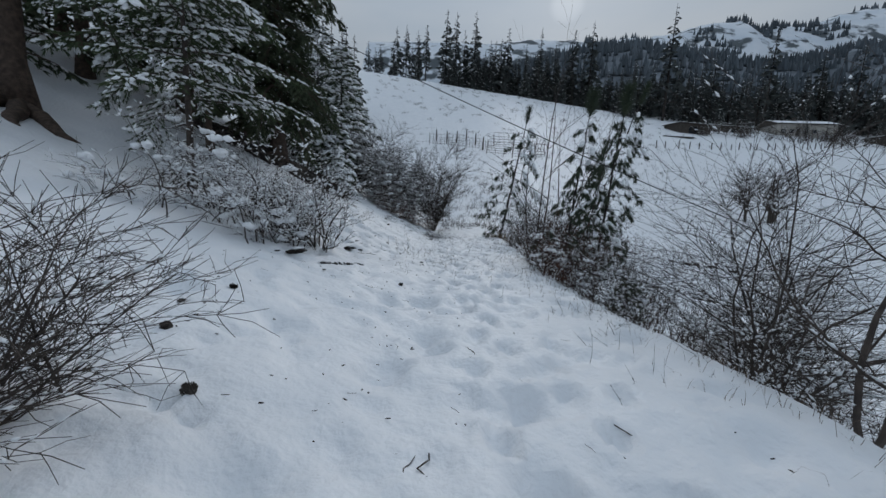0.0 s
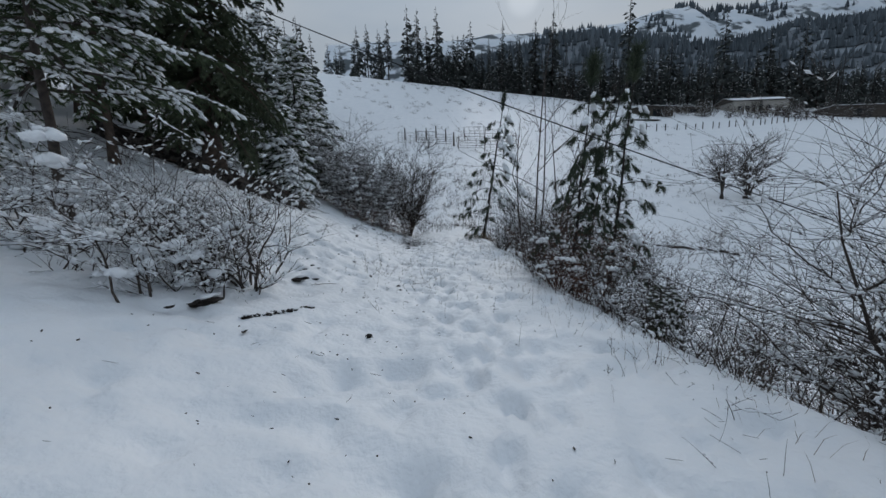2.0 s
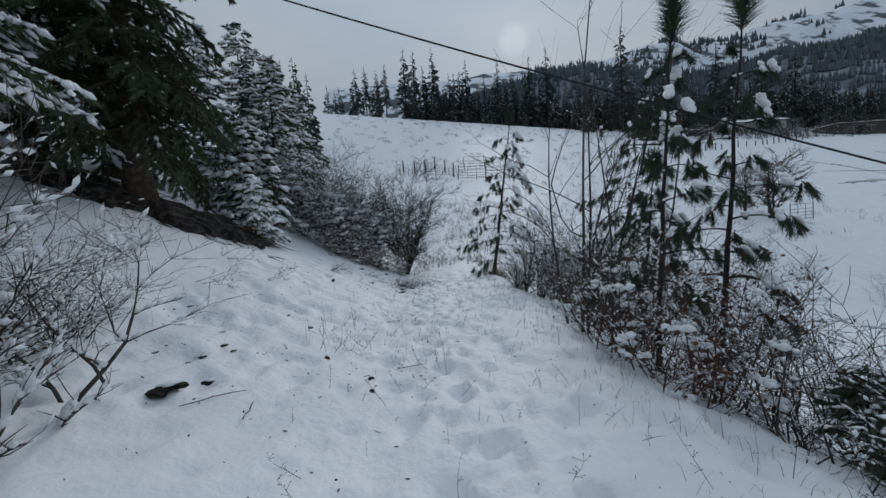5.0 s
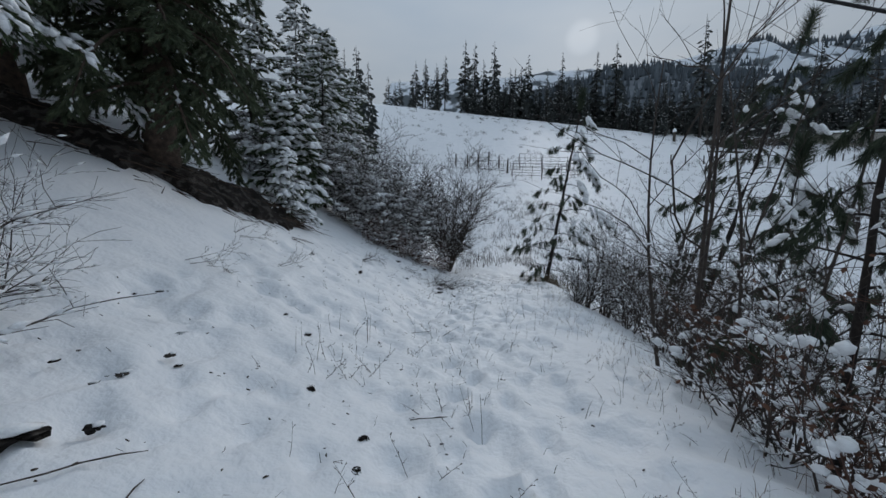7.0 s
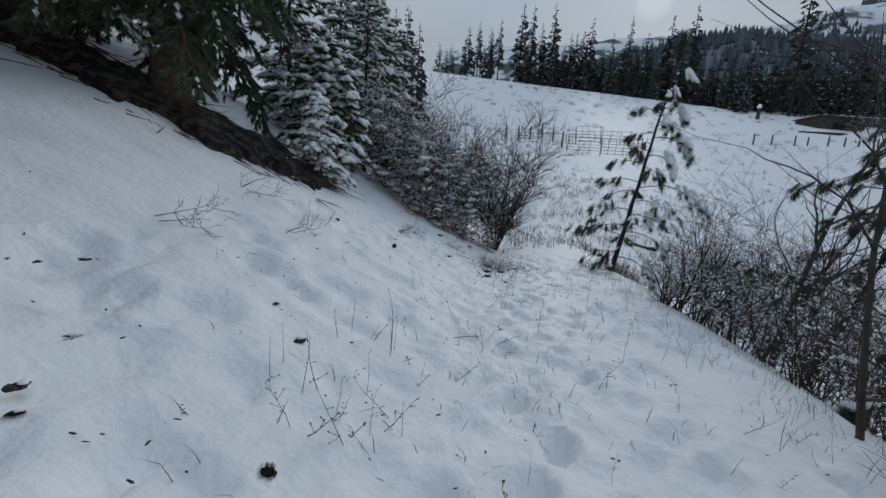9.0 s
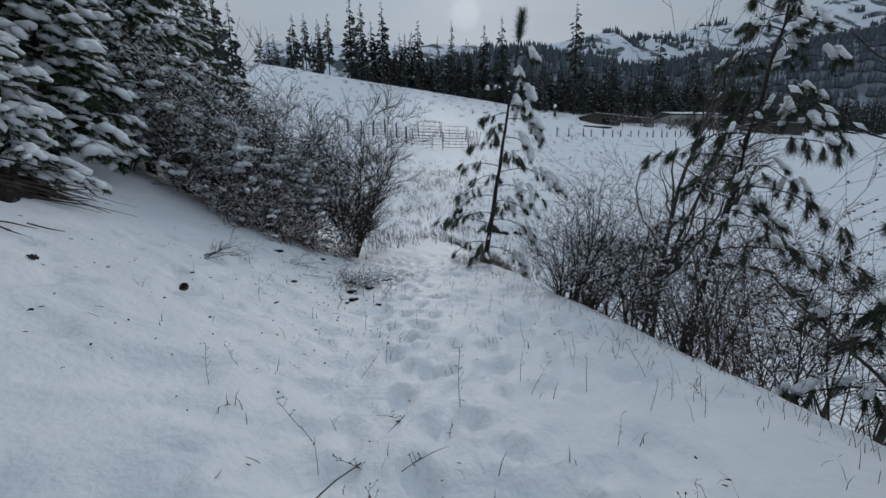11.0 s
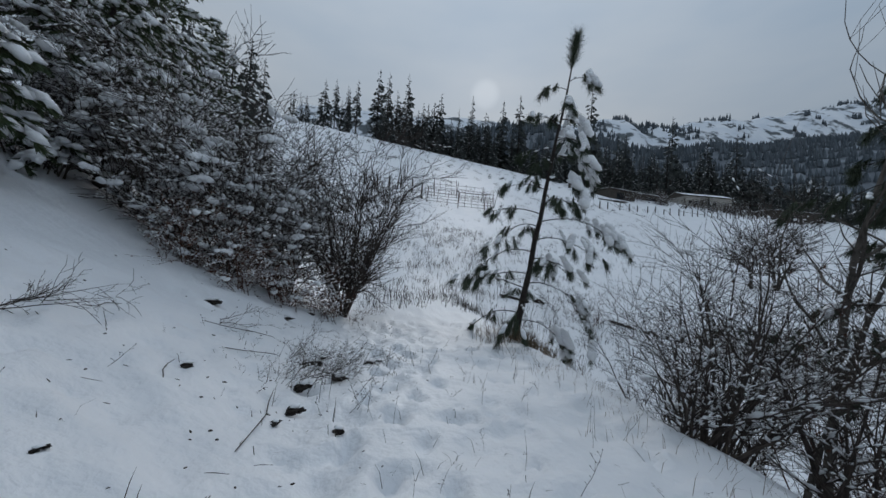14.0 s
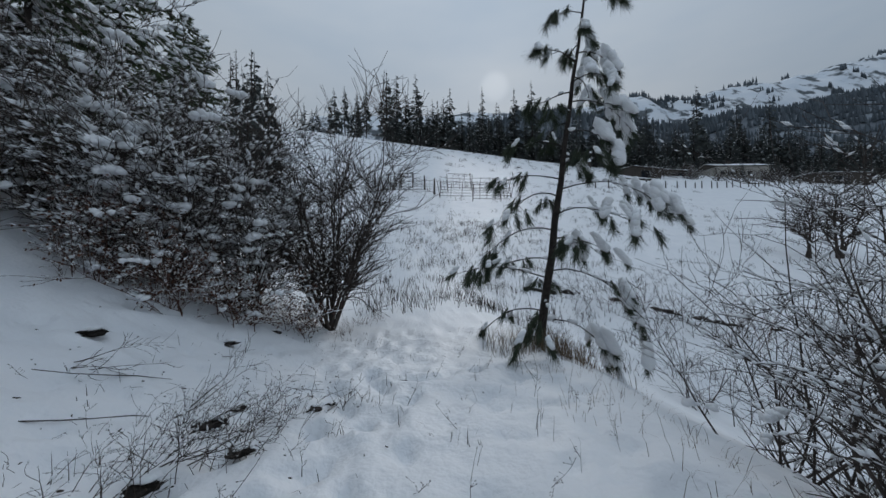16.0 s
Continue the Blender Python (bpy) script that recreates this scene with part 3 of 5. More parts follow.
def hill_trees(name, label, vs, n, want, size, seed, keep):
    """Spires of far trees, standing in patches on a hill."""
    rnd = random.Random(seed)
    b = Build()
    made = 0
    while made < want:
        v = Vector(vs[rnd.randrange(len(vs))])
        v.x += rnd.uniform(-6, 6)
        p = v * 0.011
        if not keep(v, noise.noise(Vector((p.x, p.y * 0.5, 3.0)))):
            made += 0.05
            continue
        h = size * rnd.uniform(0.55, 1.2)
        w = h * rnd.uniform(0.14, 0.22)
        i = len(b.v)
        tw = rnd.uniform(0, 6)
        for lvl, (zz, ww) in enumerate(((0.08, 1.0), (0.5, 0.62))):
            for k in range(5):
                a = tw + k * 1.2566
                b.v.append(v + Vector((math.cos(a) * w * ww * rnd.uniform(0.7, 1.2), math.sin(a) * w * ww, h * zz)))
        b.v.append(v + Vector((0, 0, h)))
        for k in range(5):
            b.f.append((i + k, i + (k + 1) % 5, i + 5 + (k + 1) % 5, i + 5 + k))
            b.f.append((i + 5 + k, i + 5 + (k + 1) % 5, i + 10))
        made += 1
    tagged(part(name, b, HAZED_TREES), label, "woods", kind="stuff")
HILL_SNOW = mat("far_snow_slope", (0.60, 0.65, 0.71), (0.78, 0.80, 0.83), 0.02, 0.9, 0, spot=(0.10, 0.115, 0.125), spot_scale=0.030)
# slope and tree colours hold the distance haze: paler and bluer than near woods
HAZED_WOOD = mat("hazed_wooded_slope", (0.10, 0.118, 0.135), (0.18, 0.20, 0.225), 0.05, 0.95, 0, spot=(0.26, 0.29, 0.32), spot_scale=0.020)
HAZED_TREES = mat("hazed_hill_trees", (0.066, 0.082, 0.096), (0.108, 0.126, 0.142), 0.05, 0.95, 0, vary=0.3)


def sky_low(q):
    return float(np.interp(q, (-0.9, 0.0, 0.3, 0.45, 0.67, 0.80, 0.97, 1.23, 1.45, 2.4), (0.24, 0.25, 0.345, 0.375, 0.345, 0.34, 0.385, 0.415, 0.465, 0.66)))


def sky_high(q):
    return float(np.interp(q, (-0.2, 0.39, 0.5, 0.63, 0.72, 0.76, 0.80, 0.875, 0.96, 1.10, 1.2, 1.33, 1.5, 2.6), (0.36, 0.39, 0.40, 0.445, 0.448, 0.425, 0.438, 0.448, 0.472, 0.503, 0.522, 0.556, 0.60, 0.88)))


low_v, low_n = ridge("hill_wooded", "low wooded ridge dusted with snow, haze in its colour", HAZED_WOOD, 520, -0.9, 2.4, sky_low, 0.02, 260, 1, 14)
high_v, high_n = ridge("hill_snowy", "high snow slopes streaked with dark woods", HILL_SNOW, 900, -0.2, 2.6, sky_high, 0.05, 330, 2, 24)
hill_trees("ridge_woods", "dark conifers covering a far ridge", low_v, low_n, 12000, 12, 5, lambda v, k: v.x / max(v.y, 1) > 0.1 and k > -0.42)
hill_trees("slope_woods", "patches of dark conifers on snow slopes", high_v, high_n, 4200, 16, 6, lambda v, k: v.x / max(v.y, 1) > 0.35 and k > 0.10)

# ---- woods at the edge of the meadow ----
LINE = "treeline beyond the meadow"
for x, y, h, kind in [(-15.4, 116, 19.7, 2), (-12.8, 118, 21.9, 1), (-9.6, 120, 21.5, 1), (-6.8, 118, 23.9, 1), (-0.8, 114, 28.6, 0), (2.0, 116, 28.8, 1), (7.6, 115, 29.9, 1), (4.6, 117, 23.2, 2), (12.6, 118, 21.5, 4), (17.5, 116, 26.4, 2), (26.2, 112, 27.0, 3), (36.3, 114, 29.2, 0), (40.1, 110, 31.7, 0), (54.2, 96, 37.3, 5), (81.2, 98, 32.8, 5), (31.5, 116, 23.3, 4), (71.9, 105, 24.3, 2), (100.9, 105, 29.5, 0), (106.0, 100, 31.2, 5), (-25.7, 125, 16.9, 4), (-22.0, 125, 16.3, 4), (-23.6, 126, 15.2, 2)]:
    far_conifer(*beyond(x, y), kind, h / FAR_SPECS[kind][1], x * 40 % 360, "tall dark conifer standing above the treeline", LINE)
rnd = random.Random(3)
for k in range(150):
    q = rnd.uniform(-0.15, 1.45) if k < 110 else rnd.uniform(0.05, 0.5)
    y = rnd.uniform(108, 124) if q < 0.42 else rnd.uniform(92, 112)
    kind = rnd.choice((2, 4, 6, 3, 0))
    top = 20.0 if q < 0.42 else 18.5
    if q < 0.1:
        top = 15.0
    size = top * rnd.uniform(0.45, 1.1) / FAR_SPECS[kind][1]
    far_conifer(*beyond(q * y, y), kind, size, rnd.uniform(0, 360), "dark conifer in the wood beyond the meadow", LINE)


def woods(name, label, count, seed, area, top):
    """The close-grown rest of the wood, too dense to count."""
    rnd = random.Random(seed)
    protos = [far_tree(80 + k, 10, 1.7, 0.22, 0.03, 0.35, 14, 7) for k in range(5)]
    trunks, b, w = Build(), Build(), Build()
    for _ in range(count):
        q, y = rnd.uniform(area[0], area[1]), rnd.uniform(area[2], area[3])
        x, y = beyond(q * y, y)
        o = Vector((x, y, hz(x, y) - 0.5))
        s = top * rnd.uniform(0.5, 1.1) / 10
        a = rnd.uniform(0, 6.28)
        m = Matrix.Rotation(a, 3, "Z") * s
        for src, dst in zip(protos[rnd.randrange(5)], (trunks, b, w)):
            i = len(dst.v)
            dst.v += [o + m @ v for v in src.v]
            dst.f += [tuple(i + q2 for q2 in f) for f in src.f]
    ob = thing(name, (0, 0, 0), label, "woods", kind="stuff")
    tagged(part("crown", b, NEEDLE_HAZED, ob), kind="stuff")
    tagged(part("trunk", trunks, BARK_DARK, ob), kind="stuff")
    tagged(part("snow", w, SNOW, ob), kind="stuff")


woods("far_woods", "dense dark conifer wood beyond the meadow", 300, 21, (0.0, 0.48, 109, 132), 13.5)
woods("far_woods", "dense dark conifer wood behind the sheds", 420, 22, (0.42, 1.9, 96, 142), 20.0)

# ---- overhead cable ----
wire = Build()
pts = [Vector((x, 9.73 - 0.301 * (x - 2), 3.234 - 0.457 * (x - 2) + 0.0034 * (x - 2) ** 2)) for x in np.linspace(-8.5, 9.5, 44)]
wire.tube(pts, [0.012] * len(pts), 6)
tagged(part("overhead_cable", wire, RUBBER), "thin black cable sagging across the path", "cable")

# ---- conifers on the bank ----
BANK = "conifers on the bank"
conifer("fir_tree", (-6.4, 14.2, hz(-6.4, 14.2)), "tall dark fir on a bare root mound", "fir tree", 11, 13.0, 0.29, 1.65, 2.7, 135, NEEDLE_DARK, BARK, 0.16, -0.17, 0.2, 22, 0.15, 0.015, rise=-0.15, power=0.35, up_to=0.75, group=BANK, dead=6)
conifer("fir_tree", (-9.6, 13.9, hz(-9.6, 13.9)), "dark fir with snow on the drooping boughs", "fir tree", 12, 13.0, 0.27, 2.2, 3.0, 70, NEEDLE, BARK, 0.9, -0.14, 0.25, 11, 0.16, 0.022, rise=-0.15, power=0.4, up_to=0.7, group=BANK, dead=4, snow_size=2.7)
conifer("fir_tree", (-10.2, 9.0, hz(-10.2, 9.0)), "reddish-barked fir with dark roots in snow", "fir tree", 13, 13.0, 0.28, 3.4, 3.2, 60, NEEDLE_DARK, BARK, 0.25, -0.14, 0.26, 11, 0.16, 0.022, rise=-0.15, power=0.4, up_to=0.7, group=BANK, dead=5)
conifer("fir_tree", (-5.7, 8.3, hz(-5.7, 8.3)), "slender young fir with drooping snow-laden boughs", "fir tree", 14, 8.0, 0.08, 1.9, 3.1, 56, NEEDLE, TWIG, 0.6, -0.10, 0.18, 12, 0.11, 0.009, snow_size=1.3, near=True, group=BANK, power=0.55, up_to=0.85, dead=5, side=0.24)
conifer("fir_tree", (-7.3, 11.5, hz(-7.3, 11.5)), "young fir with snow-laden boughs", "fir tree", 15, 8.0, 0.10, 1.9, 2.7, 60, NEEDLE, BARK, 0.85, -0.12, 0.22, 12, 0.13, 0.014, snow_size=2.3, group=BANK, power=0.5, up_to=0.85)
for i, (x, y, h, r) in enumerate([(-12.5, 15.5, 12, 2.8), (-13.5, 11.5, 12, 2.8), (-12.0, 19.5, 12, 2.8), (-16.0, 17.0, 13, 3.0), (-15.0, 8.0, 12, 2.8), (-10.0, 18.5, 10, 2.6), (-12.2, 10.6, 9, 2.6), (-11.6, 12.2, 9, 2.4), (-9.0, 16.8, 8, 2.2), (-14.0, 14.0, 10, 2.8)]):
    conifer("fir_tree", (x, y, hz(x, y)), "dark fir in the wood on the bank", "fir tree", 120 + i, h, 0.2, 1.8 if i < 6 else 0.5, r, 34, NEEDLE_DARK, BARK, 0.3, -0.13, 0.46, 9, 0.18, 0.030, power=0.5, up_to=0.8, group=BANK, snow_size=1.5, joined=True)
for i, (x, y, h, r, sn) in enumerate([(-6.6, 23.6, 8.0, 2.7, 0.7), (-8.6, 25.2, 9.6, 2.5, 0.5), (-8.0, 28.2, 9.0, 2.4, 0.5), (-8.8, 21.5, 7.0, 2.4, 0.6), (-7.8, 31.5, 8.5, 2.4, 0.45), (-5.9, 18.9, 3.6, 1.5, 0.75), (-9.0, 35.0, 9.0, 2.4, 0.4)]):
    conifer("fir_tree", (x, y, hz(x, y)), "snow-laden fir above the thicket", "fir tree", 140 + i, h, 0.11, 0.5, r, 62, NEEDLE if i != 1 else NEEDLE_PINE, BARK_DARK, sn * 0.85, -0.12, 0.26, 11, 0.15, 0.019, power=0.55, group=BANK, snow_size=3.6)
for i, (x, y, h) in enumerate([(-11.0, 44, 9.5), (-12.5, 49, 12.5), (-15.5, 58, 13.5), (-15.5, 53, 13), (-13.0, 55, 11.5), (-16.5, 46, 12), (-19, 51, 13), (-19, 60, 13), (-21, 56, 14), (-14, 40, 11), (-24, 62, 14)]):
    k = (0, 2, 4, 3)[i % 4]
    far_conifer(*beyond(x, y), k, 1.45 * h / FAR_SPECS[k][1], i * 47, "dark conifer at the edge of the meadow", "conifers at the meadow edge")

conifer("fir_sapling", (-4.75, 16.5, hz(-4.75, 16.5)), "small fir bent under thick snow", "fir tree", 162, 2.0, 0.035, 0.25, 0.85, 34, NEEDLE, BARK_DARK, 0.95, -0.16, 0.16, 10, 0.10, 0.009, snow_size=2.0, near=True)

# ---- thicket by the path ----
T = "thicket by the path"
for i, (x, y, hh, st, sp, sn, bk, lf) in enumerate([(-1.9, 22.6, 2.9, 17, 0.62, 0.75, TWIG, 0), (-3.0, 22.3, 3.3, 18, 0.60, 0.8, TWIG, 0), (-4.2, 22.6, 3.5, 18, 0.60, 0.8, TWIG, 0), (-2.4, 23.9, 3.6, 16, 0.60, 0.75, TWIG, 0), (-5.4, 23.0, 3.4, 16, 0.62, 0.8, TWIG, 0), (-3.9, 24.4, 3.8, 14, 0.6, 0.75, TWIG, 0), (-6.6, 22.2, 2.8, 15, 0.65, 0.8, TWIG, 0), (-7.8, 20.6, 2.2, 12, 0.65, 0.8, TWIG, 0)]):
    shrub("bush", (x, y, hz(x, y)), "dense thicket bush bowed under snow", "bush", 40 + i, hh * 1.12, st, sp, 0.017, sn * 0.5, bk, lf, -0.06, 2.3, 10, sub=8, group=T, min_r=0.0050, loads=11)
for i, (x, y, hh) in enumerate([(-2.6, 21.1, 1.3), (-1.7, 21.7, 1.2), (-3.5, 21.2, 1.3), (-0.9, 22.7, 1.1)]):
    shrub("bush", (x, y, hz(x, y)), "low reddish bush with clumps of snow", "bush", 240 + i, hh, 14, 0.9, 0.009, 0.5, TWIG_RED, 1, -0.05, 1.6, 7, sub=6, group=T, loads=1, min_r=0.0028)
shrub("bush", (-0.55, 23.7, hz(-0.55, 23.7)), "bare upright bush with a dark leaning base", "bush", 50, 4.6, 18, 0.52, 0.036, 0.14, TWIG, 0, 0.01, 1.4, 15, lean=(0.12, 0.0), low=2, sub=11, group=T, min_r=0.0056, base=0.12, tw=1.0, twig_len=(0.18, 0.36))
for i, (x, y, hh) in enumerate([(0.5, 24.9, 0.6), (0.15, 24.4, 0.5), (-0.2, 23.2, 0.55)]):
    shrub("dry_tuft", (x, y, hz(x, y)), "tuft of reddish dry stems in snow", "dry grass", 260 + i, hh, 26, 0.5, 0.004, 0.2, TWIG_RED, 0, 0.0, 1.2, 3, sub=0)

# ---- young pines and saplings by the gully ----
young_pine((3.45, 21.1, hz(3.45, 21.1)), 21, 7.3, 0.085, 1.95, 32, (0.165, 0.0), "thin leaning young pine, branches bowed by snow", 0.62, 0.3, (1.0, -0.3), tuft=0.22, density=1.0)
young_pine((3.35, 9.75, hz(3.35, 9.75)), 22, 5.0, 0.045, 0.85, 24, (0.09, 0.02), "thin young pine with sparse snowy brushes", 0.3, 0.9, (0.3, 0.0), density=0.6, tuft=0.14)
young_pine((4.15, 9.6, hz(4.15, 9.6)), 23, 5.5, 0.05, 0.95, 26, (0.08, 0.0), "thin young pine with sparse snowy brushes", 0.35, 0.9, (0.4, 0.0), density=0.6, tuft=0.14)
young_pine((5.75, 16.0, hz(5.75, 16.0)), 24, 8.6, 0.085, 1.9, 38, (0.34, 0.05), "leaning young pine with hanging needle brushes", 0.45, 1.6, (0.6, -0.2), tuft=0.2)
young_pine((4.9, 12.6, hz(4.9, 12.6)), 25, 4.2, 0.05, 1.1, 24, (0.12, 0.0), "small young pine among bare stems", 0.65, 0.5, (0.6, 0.0))
SAP = "bare saplings by the gully"
shrub("bare_sapling", (5.6, 16.6, hz(5.6, 16.6)), "tall grey sapling with long upcurved limbs", "bare tree", 31, 8.6, 1, 0.05, 0.07, 0.05, ASPEN, 0, 0.13, 1.0, 18, lean=(0.10, 0), sub=4, low=4, wob=0.03, group=SAP, twig_len=(0.22, 0.42), min_r=0.0034, cuts=12)
shrub("bare_sapling", (5.45, 16.75, hz(5.45, 16.75)), "slender grey sapling beside a taller one", "bare tree", 33, 6.8, 1, 0.05, 0.045, 0.05, ASPEN, 0, 0.06, 1.0, 7, lean=(0.28, 0.05), sub=3, low=2, wob=0.03, group=SAP, min_r=0.003)
for i, (x, y, hh, ln) in enumerate([(2.85, 10.9, 6.0, 0.03), (3.1, 11.3, 5.6, 0.06), (3.4, 11.0, 5.2, 0.14), (2.95, 11.6, 4.8, -0.1), (3.9, 12.4, 6.4, 0.1), (4.3, 11.3, 5.6, 0.2)]):
    shrub("bare_sapling", (x, y, hz(x, y)), "thin bare whip with few upright twigs", "bare tree", 70 + i, hh, 1, 0.05, 0.028, 0.08, TWIG, 0, 0.07, 1.2, 8, lean=(ln, 0.0), sub=3, low=1, wob=0.035, group=SAP, min_r=0.0022)

# ---- bushes along the edge of the gully ----
G = "bushes along the gully edge"
for i, (x, y, hh, st, sn, bk, lf, ld) in enumerate([
        (2.75, 9.5, 1.7, 13, 0.5, TWIG, 0, 1), (3.05, 8.7, 1.6, 13, 0.5, TWIG_RED, 1, 2), (3.45, 8.0, 1.5, 12, 0.5, TWIG, 0, 1), (3.7, 9.0, 1.8, 12, 0.5, TWIG_RED, 1, 2),
        (2.9, 10.4, 1.6, 11, 0.4, TWIG, 0, 1), (4.5, 8.3, 2.0, 11, 0.5, TWIG, 0, 1), (3.5, 10.7, 1.6, 10, 0.4, TWIG_RED, 0, 1), (4.9, 10.6, 2.0, 11, 0.5, TWIG, 0, 1), (4.1, 6.9, 1.6, 10, 0.4, TWIG, 0, 1), (5.2, 7.2, 1.9, 10, 0.4, TWIG, 0, 0),
        (4.5, 14.4, 2.7, 13, 0.25, TWIG, 0, 0), (5.1, 15.3, 3.0, 14, 0.35, TWIG, 0, 0), (6.2, 15.0, 2.8, 12, 0.5, TWIG_RED, 1, 1), (7.0, 15.8, 2.8, 11, 0.5, TWIG, 0, 1), (4.2, 13.2, 2.0, 10, 0.3, TWIG, 0, 0), (6.6, 17.3, 2.4, 10, 0.4, TWIG, 0, 0), (5.6, 13.8, 2.2, 10, 0.4, TWIG_RED, 1, 1), (7.6, 13.8, 2.8, 10, 0.45, TWIG, 0, 1)]):
    shrub("bush", (x, y, hz(x, y)), "tangled bare bush with clumps of snow" if not lf else "bare bush with a few brown leaves and snow", "bush", 60 + i * 3, hh, st, 0.55, 0.011, sn * 0.7, bk, lf, -0.01, 1.4, 7, sub=6, group=G, loads=ld, base=0.4, min_r=0.0022)
for i, (x, y, hh, st, sp) in enumerate([(3.3, 16.2, 2.1, 17, 0.72), (4.1, 16.8, 2.3, 11, 0.62), (4.4, 15.7, 2.2, 6, 0.6)]):
    shrub("bush", (x, y, hz(x, y)), "broad bare bush with snow along fanned-out limbs", "bush", 311 + i, hh, st, sp, 0.020, 0.6, TWIG, 0, 0.01, 1.35, 10, sub=7, group=G, min_r=0.0022, loads=0, deep=0.3, base=0.12, wob=0.10, twig_len=(0.16, 0.34), lean=(0.16, 0.06), cuts=12)
for i, (x, y, hh, bk) in enumerate([(5.2, 18.4, 3.3, TWIG), (6.1, 18.0, 3.7, TWIG), (4.9, 17.2, 2.6, TWIG), (6.8, 17.0, 3.2, TWIG_RED)]):
    shrub("bush", (x, y, hz(x, y)), "wide bare bush with snow along arching twigs", "bush", 301 + i, hh, 9, 0.75, 0.018, 0.4, bk, 0, -0.005, 1.6, 8, sub=6, group=G, min_r=0.0026, loads=1, deep=0.5)
for i, (x, y, hh) in enumerate([(3.1, 6.3, 0.9), (2.9, 5.3, 0.7), (3.2, 4.6, 0.8), (3.4, 5.7, 1.1), (3.0, 7.1, 0.8), (3.6, 3.8, 1.0), (4.2, 5.2, 1.4), (3.3, 3.2, 0.8), (4.6, 4.2, 1.6), (5.2, 6.0, 1.8)]):
    shrub("bush", (x, y, hz(x, y)), "small bare bush at the lip of the gully", "bush", 330 + i, hh, 9, 0.7, 0.008, 0.4, TWIG, 0, 0.0, 1.6, 5, sub=4, group=G, base=0.4, min_r=0.0016)
conifer("fir_sapling", (4.5, 8.2, hz(4.5, 8.2)), "small dark fir sapling among bare stems", "fir tree", 160, 1.0, 0.022, 0.1, 0.38, 30, NEEDLE_DARK, BARK_DARK, 0.35, -0.06, 0.14, 9, 0.09, 0.008)
conifer("fir_sapling", (4.05, 7.5, hz(4.05, 7.5)), "small dark fir sapling among bare stems", "fir tree", 161, 0.7, 0.018, 0.1, 0.30, 30, NEEDLE_DARK, BARK_DARK, 0.35, -0.06, 0.14, 9, 0.09, 0.008)

# ---- bare trees beside the start of the path ----
B = "bare trees beside the path"
shrub("bare_tree", (3.3, 2.45, hz(3.3, 2.45)), "dark crooked bare tree with long snowy branches", "bare tree", 401, 3.0, 2, 0.2, 0.030, 0.35, TWIG, 0, -0.01, 1.0, 16, lean=(0.4, 0.2), sub=8, low=2, group=B, min_r=0.0022, twig_len=(0.3, 0.6), deep=0.3, base=0.1, tw=1.3, wob=0.13)
shrub("bare_tree", (3.35, 3.6, hz(3.35, 3.6)), "bare tree with a clump of leaning stems", "bare tree", 402, 2.9, 6, 0.4, 0.018, 0.3, TWIG, 0, -0.01, 1.3, 10, lean=(0.35, 0.1), sub=7, low=1, deep=0.6, tw=1.1, wob=0.12, group=B, min_r=0.002, twig_len=(0.3, 0.6))
shrub("bare_tree", (5.3, 5.2, hz(5.3, 5.2)), "bare tree with snow-lined branches over the gully", "bare tree", 403, 3.6, 7, 0.5, 0.034, 0.6, TWIG, 0, -0.02, 2.0, 17, lean=(-0.15, 0.1), sub=13, low=2, deep=0.8, tw=1.3, wob=0.12, group=B, min_r=0.0022, twig_len=(0.35, 0.65))
shrub("bush", (-2.35, 1.3, hz(-2.35, 1.3)), "dark leafless bush arching over the snow", "bush", 404, 1.15, 30, 1.1, 0.009, 0.10, TWIG, 0, -0.05, 1.2, 13, lean=(0.55, 0.05), sub=8, group=B, min_r=0.0018, base=0.3)
shrub("bush", (-3.75, 8.9, hz(-3.75, 8.9)), "leafless bush arching low over the snow", "bush", 405, 1.4, 24, 1.1, 0.009, 0.5, TWIG, 0, -0.04, 1.7, 9, lean=(0.45, -0.15), sub=5, group=B, min_r=0.0016)

# ---- bushes under the young fir ----
F = "bushes under the young fir"
shrub("bush", (-2.45, 7.3, hz(-2.45, 7.3)), "open crooked bush with snow on its twigs", "bush", 411, 2.0, 10, 0.8, 0.022, 0.65, TWIG, 0, 0.0, 2.2, 10, sub=8, group=F, loads=1, min_r=0.0019, lean=(-0.05, 0), wob=0.15, base=0.12)
shrub("bush", (-3.0, 6.75, hz(-3.0, 6.75)), "low crooked bush with snow on its twigs", "bush", 412, 1.3, 14, 1.0, 0.012, 0.7, TWIG, 0, 0.0, 2.2, 9, sub=6, group=F, min_r=0.0018, wob=0.15, loads=1)
for i, (x, y, hh) in enumerate([(-4.1, 7.2, 2.4), (-4.5, 7.9, 2.6), (-3.7, 6.3, 1.6), (-4.8, 7.0, 2.2), (-4.0, 8.4, 2.2), (-3.3, 8.0, 1.5), (-4.6, 6.2, 1.5)]):
    shrub("bush", (x, y, hz(x, y)), "clump of upright grey stems in snow", "bush", 420 + i, hh * 0.85, 8, 0.65, 0.014, 0.6, ASPEN if i % 3 == 1 else TWIG, 0, -0.02, 2.0, 8, sub=5, group=F, base=0.7, loads=2, min_r=0.0020, wob=0.2, tw=1.1)

